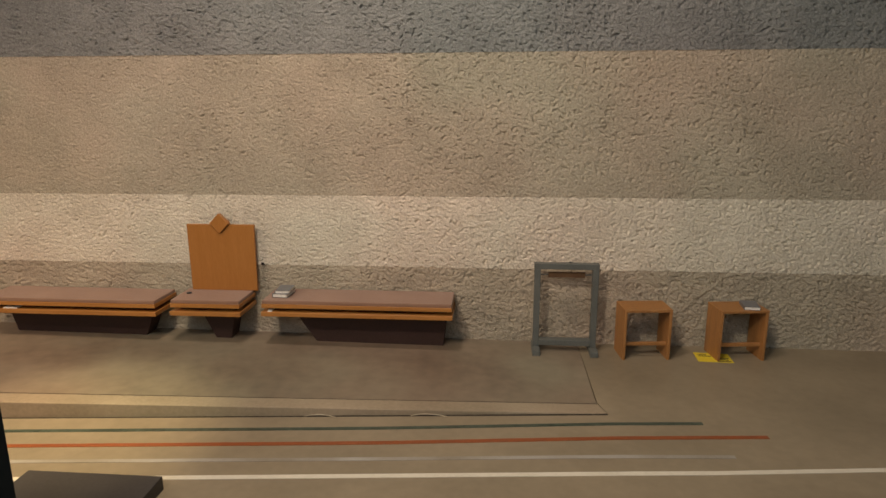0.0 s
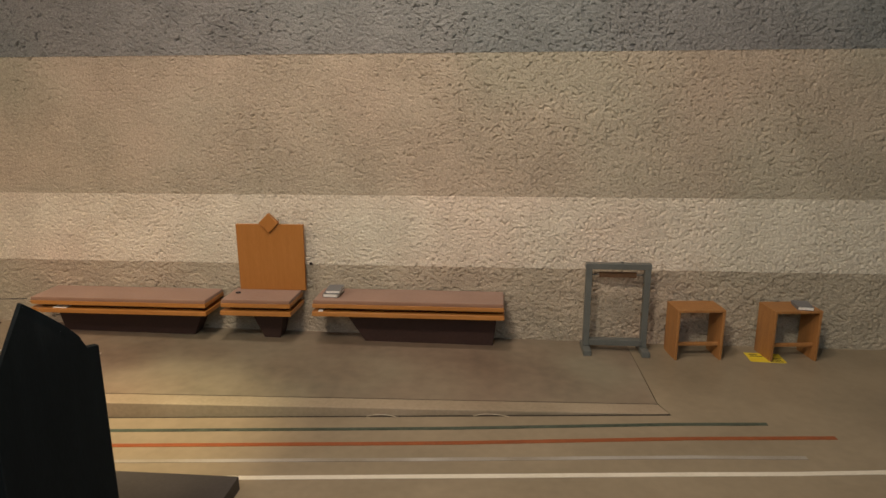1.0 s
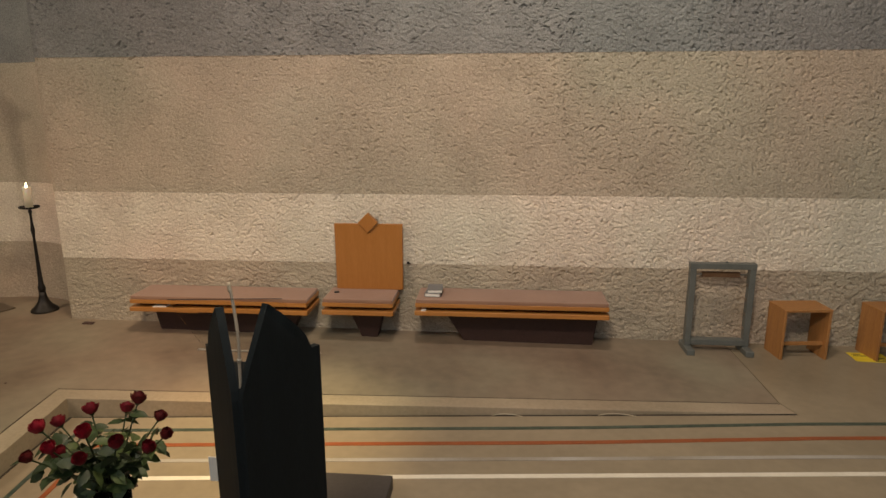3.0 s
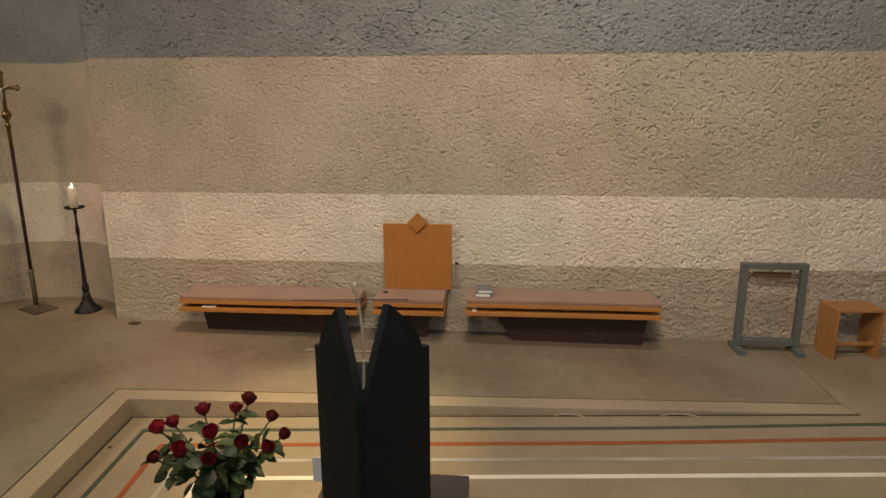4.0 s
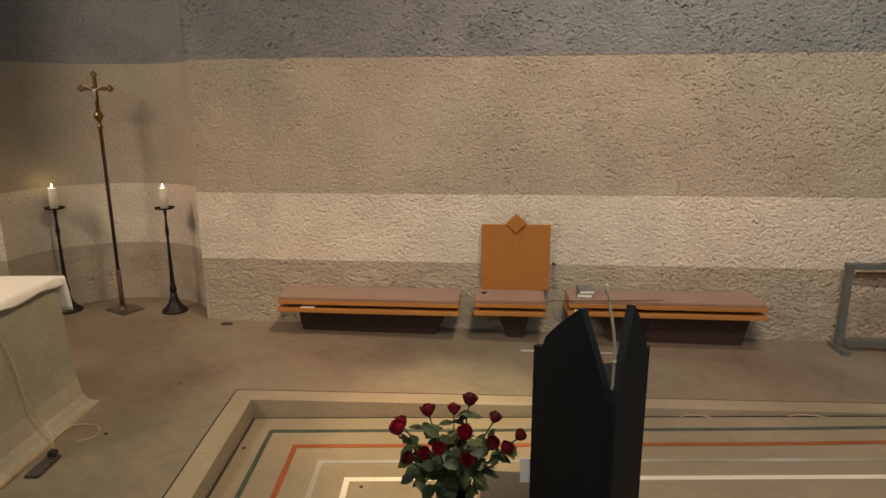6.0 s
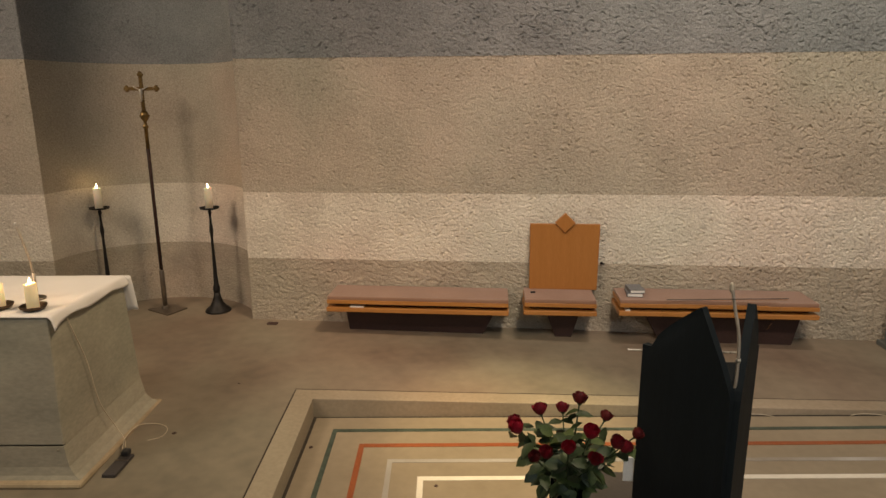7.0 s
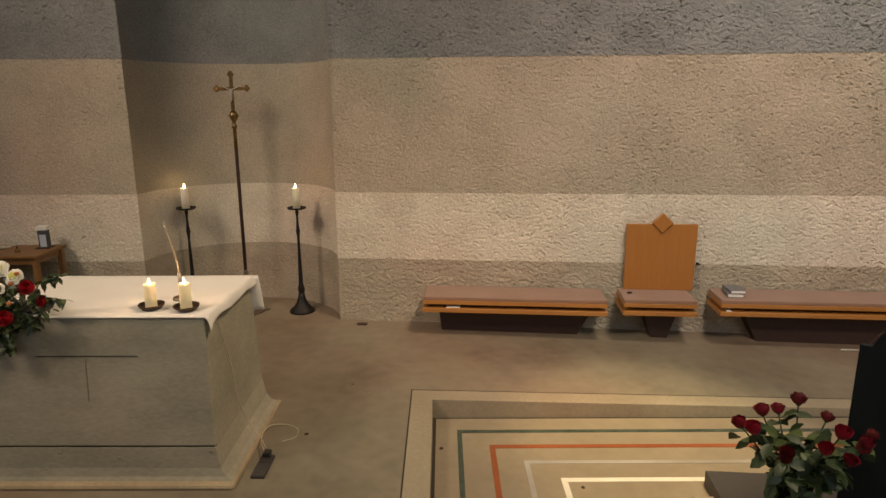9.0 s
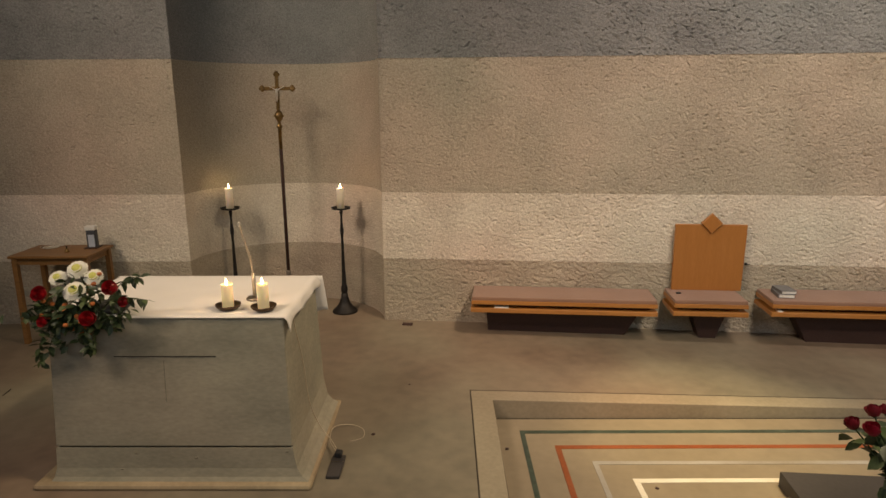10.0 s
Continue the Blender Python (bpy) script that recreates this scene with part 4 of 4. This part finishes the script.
def chrysanthemum(parent, at, way, r):
    bm = bmesh.new()
    rnd = random.Random(int(at[0] * 1000))
    for layer in range(4):
        count, reach, tilt = 26 - 3 * layer, 1.0 - 0.17 * layer, 0.10 + 0.20 * layer
        for k in range(count):
            a = (k + 0.5 * layer) * math.tau / count + rnd.uniform(-0.06, 0.06)
            c, s, w, l = math.cos(a), math.sin(a), r * 0.135, r * reach * rnd.uniform(0.93, 1.02)
            pts = []
            for v, ww in ((0.25, 0.6), (0.6, 1.0), (0.9, 0.85), (1.0, 0.3)):
                z = r * (0.07 * layer + tilt * v * 0.45 - 0.10 * v * v)
                for side in (-1, 1):
                    pts.append(bm.verts.new((c * l * v - s * w * ww * side, s * l * v + c * w * ww * side, z)))
            for q in range(3):
                bm.faces.new((pts[2 * q], pts[2 * q + 1], pts[2 * q + 3], pts[2 * q + 2]))
    m = Matrix.Translation(at) @ Vector(way).to_track_quat("Z", "Y").to_matrix().to_4x4()
    bloom = part("bloom", bm, MUMWHITE, parent, "white chrysanthemum bloom")
    bloom.matrix_basis = m
    part("heart", lathe([(r * 0.48, r * 0.14), (r * 0.48, r * 0.32), (r * 0.32, r * 0.45), (0.002, r * 0.50)], 16), MUMHEART, bloom, "yellow-green flower heart", True)


def altar_flowers():
    rnd = random.Random(9)
    top = thing("flower_arrangement", pose(-6.47, 3.0, 1.003), "mixed flowers with white chrysanthemums trailing over the altar", "flower arrangement")
    o = Vector((-6.47, 3.0, 1.003))
    part("tray", lathe([(0.10, 0.0), (0.12, 0.03), (0.11, 0.035), (0.0, 0.033)], 24, (0.05, 0.12, 0)), PLASTIC, top, "low dark flower tray", True)
    for x, y, z, r in ((-6.535, 3.06, 1.255, 0.064), (-6.635, 3.03, 1.212, 0.054), (-6.425, 3.03, 1.222, 0.058), (-6.49, 2.95, 1.165, 0.066)):
        p = Vector((x, y, z)) - o
        chrysanthemum(top, p, (0.25 * (p.x + 0.02) + 0.22, -0.8, 0.75), r * 0.9)
        part("stem", tube([(p.x * 0.4, 0.1, 0.04), p], 0.004, 6), LEAF, top)
    for n, (x, y, z) in enumerate(((-6.66, 2.93, 1.145), (-6.375, 2.89, 1.03), (-6.27, 2.95, 1.18), (-6.225, 2.97, 1.10), (-6.65, 2.90, 1.0))):
        b = part("rose_bloom", rose_bloom(40 + n, 1.0), ROSEBRIGHT, top, "bright red rose bloom", True)
        b.matrix_basis = Matrix.Translation(Vector((x, y, z)) - o) @ Vector((0.2, -1, 0.5)).to_track_quat("Z", "Y").to_matrix().to_4x4() @ Matrix.Scale(1.3 if n < 3 else 0.85, 4)
    for k in range(22):
        x, z = rnd.choice(((-0.10, 0.05), (0.0, 0.0), (0.16, 0.22), (-0.02, -0.06), (-0.17, 0.12), (0.1, 0.1), (0.0, -0.1), (-0.18, 0.0)))
        at = (x + rnd.gauss(0, 0.022), -0.085 + rnd.gauss(0, 0.02), z + rnd.gauss(0, 0.022) + 0.02)
        part("berry", lathe([(0.001, -0.012), (0.011, -0.007), (0.014, 0.0), (0.010, 0.008), (0.001, 0.011)], 8, at), BERRY, top, "small orange berry", True)
    for k in range(430):
        a, rr = rnd.uniform(0, math.tau), min(0.2, abs(rnd.gauss(0, 0.12)))
        x, z = rr * 1.15 * math.cos(a) - 0.01, 0.03 + rr * 0.95 * math.sin(a)
        at = (x, rnd.uniform(-0.06, 0.10) - 0.02, max(-0.02, z) if rnd.random() < 0.5 else z)
        if at[2] < 0.0:
            at = (at[0], rnd.uniform(-0.09, -0.03), at[2])
        put_leaf(rnd.choice(SPRAY_LEAVES), top, at, (rnd.gauss(x * 4, 0.5), rnd.uniform(-1, 0.1), rnd.gauss(-0.2, 0.5)), rnd.uniform(-60, 60))
    for k in range(90):
        at = (rnd.gauss(-0.15, 0.07), rnd.uniform(-0.085, 0.0), rnd.gauss(0.02, 0.035))
        put_leaf(rnd.choice(SPRAY_LEAVES), top, at, (rnd.gauss(-0.4, 0.5), rnd.uniform(-1, 0.0), rnd.gauss(-0.2, 0.5)), rnd.uniform(-60, 60))
    trails = [[(-0.15, -0.03, 0.0), (-0.24, -0.07, -0.12), (-0.26, -0.07, -0.26)], [(-0.1, -0.03, 0.0), (-0.16, -0.08, -0.10), (-0.2, -0.08, -0.2)], [(0.1, 0.0, 0.08), (0.25, -0.02, 0.12), (0.37, -0.02, 0.11)], [(0.12, 0.02, 0.1), (0.22, 0.02, 0.2), (0.32, 0.02, 0.23)], [(0.1, -0.03, 0.05), (0.2, -0.06, 0.02), (0.27, -0.07, 0.05)], [(-0.18, 0, 0.05), (-0.28, -0.02, 0.06), (-0.33, -0.04, 0.0)], [(0.0, -0.05, 0.0), (0.05, -0.09, -0.1), (0.06, -0.09, -0.15)]]
    for pts in trails:
        line = arc(pts, 6)
        twig = part("twig", tube(line, 0.002, 5), LEAF, top)
        for p in line[2:]:
            for s in (-1, 1):
                put_leaf(rnd.choice(SPRAY_LEAVES), twig, p, (s * rnd.uniform(0.2, 1), rnd.uniform(-0.6, 0), rnd.uniform(-0.9, 0.3)), rnd.uniform(-40, 40))


altar_flowers()


# ---------------------------------------------------------------- ambo
def build_ambo():
    foot = sunk(-2.1) + 0.0
    top = thing("ambo", pose(0, 0, 0), "black stained wooden ambo of two pointed boards", "lectern")
    z0 = 0.009
    apex = Vector((-2.062, 2.165, 0))
    for tip, name, high in (((-1.868, 2.525), "side_board", 1.412), ((-2.312, 2.50), "side_board", 1.398)):
        way = Vector((*tip, 0)) - apex
        length = way.length
        out = [(0.012, z0), (length, z0), (length, 1.172), (length - 0.045, 1.176)]
        steps = 8
        peak = 0.40 * length
        for k in range(1, steps + 1):
            t = k / steps
            out.append((length - 0.045 - t * (length - 0.045 - peak), 1.19 + (high - 1.19) * t ** 0.78))
        out += [(peak - 0.008, high), (0.16 * length, 1.22), (0.05 * length, 1.12), (0.012, 1.085)]
        board = upright(out, (way.x, way.y), 0.03, apex)
        part(name, board, BLACKWOOD, top, "black board with a stepped pointed top")
    part("shelf", prism([(-2.062, 2.19), (-1.885, 2.515), (-2.295, 2.495)], 1.075, 1.095, 0.0), BLACKWOOD, top, "dark shelf wedged between the boards")
    part("base_plate", box(-2.554, -1.728, 1.55, 3.41, sunk(-2.554) + 0.002, 0.008, 0.004), PLATE, top, "low black podium slab")
    a = (-1.895, -2.315)
    bm = bmesh.new()
    ring = []
    for off in (0.0, 0.0016):
        ring.append([bm.verts.new(p) for p in ((a[0], 2.235, 1.452 + off), (a[1], 2.225, 1.44 + off), (a[1], 2.49, 1.135 + off), (a[0], 2.50, 1.135 + off))])
    for k in range(4):
        bm.faces.new((ring[0][k], ring[0][(k + 1) % 4], ring[1][(k + 1) % 4], ring[1][k]))
    bm.faces.new(ring[0][::-1]), bm.faces.new(ring[1])
    desk = part("desk_plate", bm, SMOKE, top, "sloping clear glass reading plate")
    desk.visible_shadow = False
    part("desk_edge", tube([(a[0], 2.23, 1.458), (a[1], 2.222, 1.447)], 0.0017, 6), PLASTIC, top, "thin dark upper edge of the plate")
    part("desk_ledge", box(-2.375, -1.855, 2.518, 2.53, 1.131, 1.135, 0.001), SILVER, top, "thin bright lower ledge")
    part("name_card", box(-2.366, -2.322, 2.503, 2.509, 0.532, 0.647, 0.001), PAPER, top, "small white card fixed to the board")
    mic = part("gooseneck", tube(arc([(-2.060, 2.195, 1.06), (-2.056, 2.198, 1.2), (-2.058, 2.21, 1.32), (-2.074, 2.23, 1.42), (-2.086, 2.24, 1.487)]), 0.0058, 8), STEM_GREY, top, "pale gooseneck microphone stem", True)
    part("capsule", lathe([(0.0055, -0.01), (0.0075, 0.0), (0.0075, 0.018), (0.004, 0.026)], 12, (-2.089, 2.24, 1.485)), CABLE, mic, "", True)
    part("clamp", lathe([(0.009, 1.228), (0.009, 1.238)], 12, (-2.056, 2.199, 0)), SILVER, mic, "bright clamp ring", True)


build_ambo()
tagged(mesh_object("floor_slab", box(-2.68, -2.568, 2.345, 3.21, sunk(-2.68) + 0.001, -0.03, 0.004), RIMSTONE), "low beige slab lying beside the podium", "slab")


# ---------------------------------------------------------------- credence table
def credence():
    m = pose(-8.17, 5.14, 0, 0, 0, 6)
    top = thing("credence_table", m, "small brown wooden side table against the wall", "table")
    part("tabletop", box(-0.37, 0.33, -0.23, 0.23, 0.825, 0.85, 0.004), DARKOAK, top)
    part("apron", box(-0.33, 0.29, -0.20, 0.20, 0.765, 0.825, 0.002), DARKOAK, top)
    for x in (-0.33, 0.29):
        for y in (-0.19, 0.19):
            part("leg", box(x - 0.022, x + 0.022, y - 0.022, y + 0.022, 0.0, 0.825, 0.003), DARKOAK, top)
    box_ = thing("dispenser", pose(-7.975, 5.27, 0.851, 0, 0, 12), "small white dispenser bottle with blue label on the table", "dispenser")
    part("bottle", box(-0.042, 0.042, -0.03, 0.03, 0.0, 0.165, 0.008), NAVY, box_, "dark blue-grey bottle body")
    part("label_panel", box(-0.026, 0.030, -0.033, -0.03, 0.012, 0.125, 0.001), BLUEBOX, box_, "pale blue label panel")
    part("cap", box(-0.05, 0.045, -0.035, 0.032, 0.165, 0.205, 0.008), PAPER, box_, "white dispenser cap")
    part("tray", box(-0.06, 0.06, -0.07, 0.05, -0.0, 0.008, 0.003), SHADE_WOOD, box_, "dark saucer under the bottle")
    dish_ = thing("metal_tray", pose(-8.36, 5.22, 0.851, 0, 0, 10), "small shiny metal tray with tongs on the table", "tray")
    part("tray_plate", lathe([(0.05, 0.0), (0.07, 0.006), (0.068, 0.008), (0.0, 0.004)], 24), SILVER, dish_, "", True)
    part("tongs", tube([(-0.08, -0.02, 0.012), (0.1, 0.03, 0.018)], 0.005, 6), SILVER, dish_)
    bell = thing("small_bell", pose(-8.10, 5.08, 0.851), "small dark brass bell standing on the table", "bell")
    part("cup", lathe([(0.022, 0.0), (0.018, 0.012), (0.012, 0.024), (0.005, 0.03)], 16), BRASS, bell, "", True)
    part("handle", lathe([(0.004, 0.03), (0.006, 0.045), (0.003, 0.055)], 10), BLACKWOOD, bell, "", True)


credence()


# ---------------------------------------------------------------- small things at the foot of the kerb
def kerb_cable(x, length):
    y = rim_line(x, 0.19)
    pts = arc([(x, y + 0.015, sunk(x) + 0.004), (x + 0.3 * length, y + 0.03, sunk(x) + 0.012), (x + 0.7 * length, y + 0.03, sunk(x) + 0.011), (x + length, y + 0.012, sunk(x + length) + 0.004)], 6)
    tagged(mesh_object("loose_cable", tube(pts, 0.0035, 6), CABLE, smooth=True), "short pale cable end lying by the kerb", "cable", "cable ends by the kerb")


kerb_cable(-1.16, 0.22)
kerb_cable(-0.40, 0.26)


def debris(x, y, z, size, seed):
    bm = bmesh.new()
    bmesh.ops.create_icosphere(bm, subdivisions=2, radius=size)
    for v in bm.verts:
        v.co *= 1 + 0.35 * noise.noise(v.co * (1.2 / size) + Vector((seed, 0, 0)))
        v.co.z = max(v.co.z * 0.4, -0.2 * size)
    bmesh.ops.translate(bm, vec=(x, y, z + 0.2 * size), verts=bm.verts)
    tagged(mesh_object("fallen_leaf", bm, SHADE_WOOD), "small dark dry leaf fallen on the floor", "leaf", "fallen leaves")


debris(-4.155, 3.728, sunk(-4.155), 0.014, 1)
debris(-3.27, 3.34, sunk(-3.27), 0.012, 2)
debris(-4.9, 4.35, 0.03, 0.008, 3)
debris(-5.03, 3.60, 0.021, 0.014, 4)
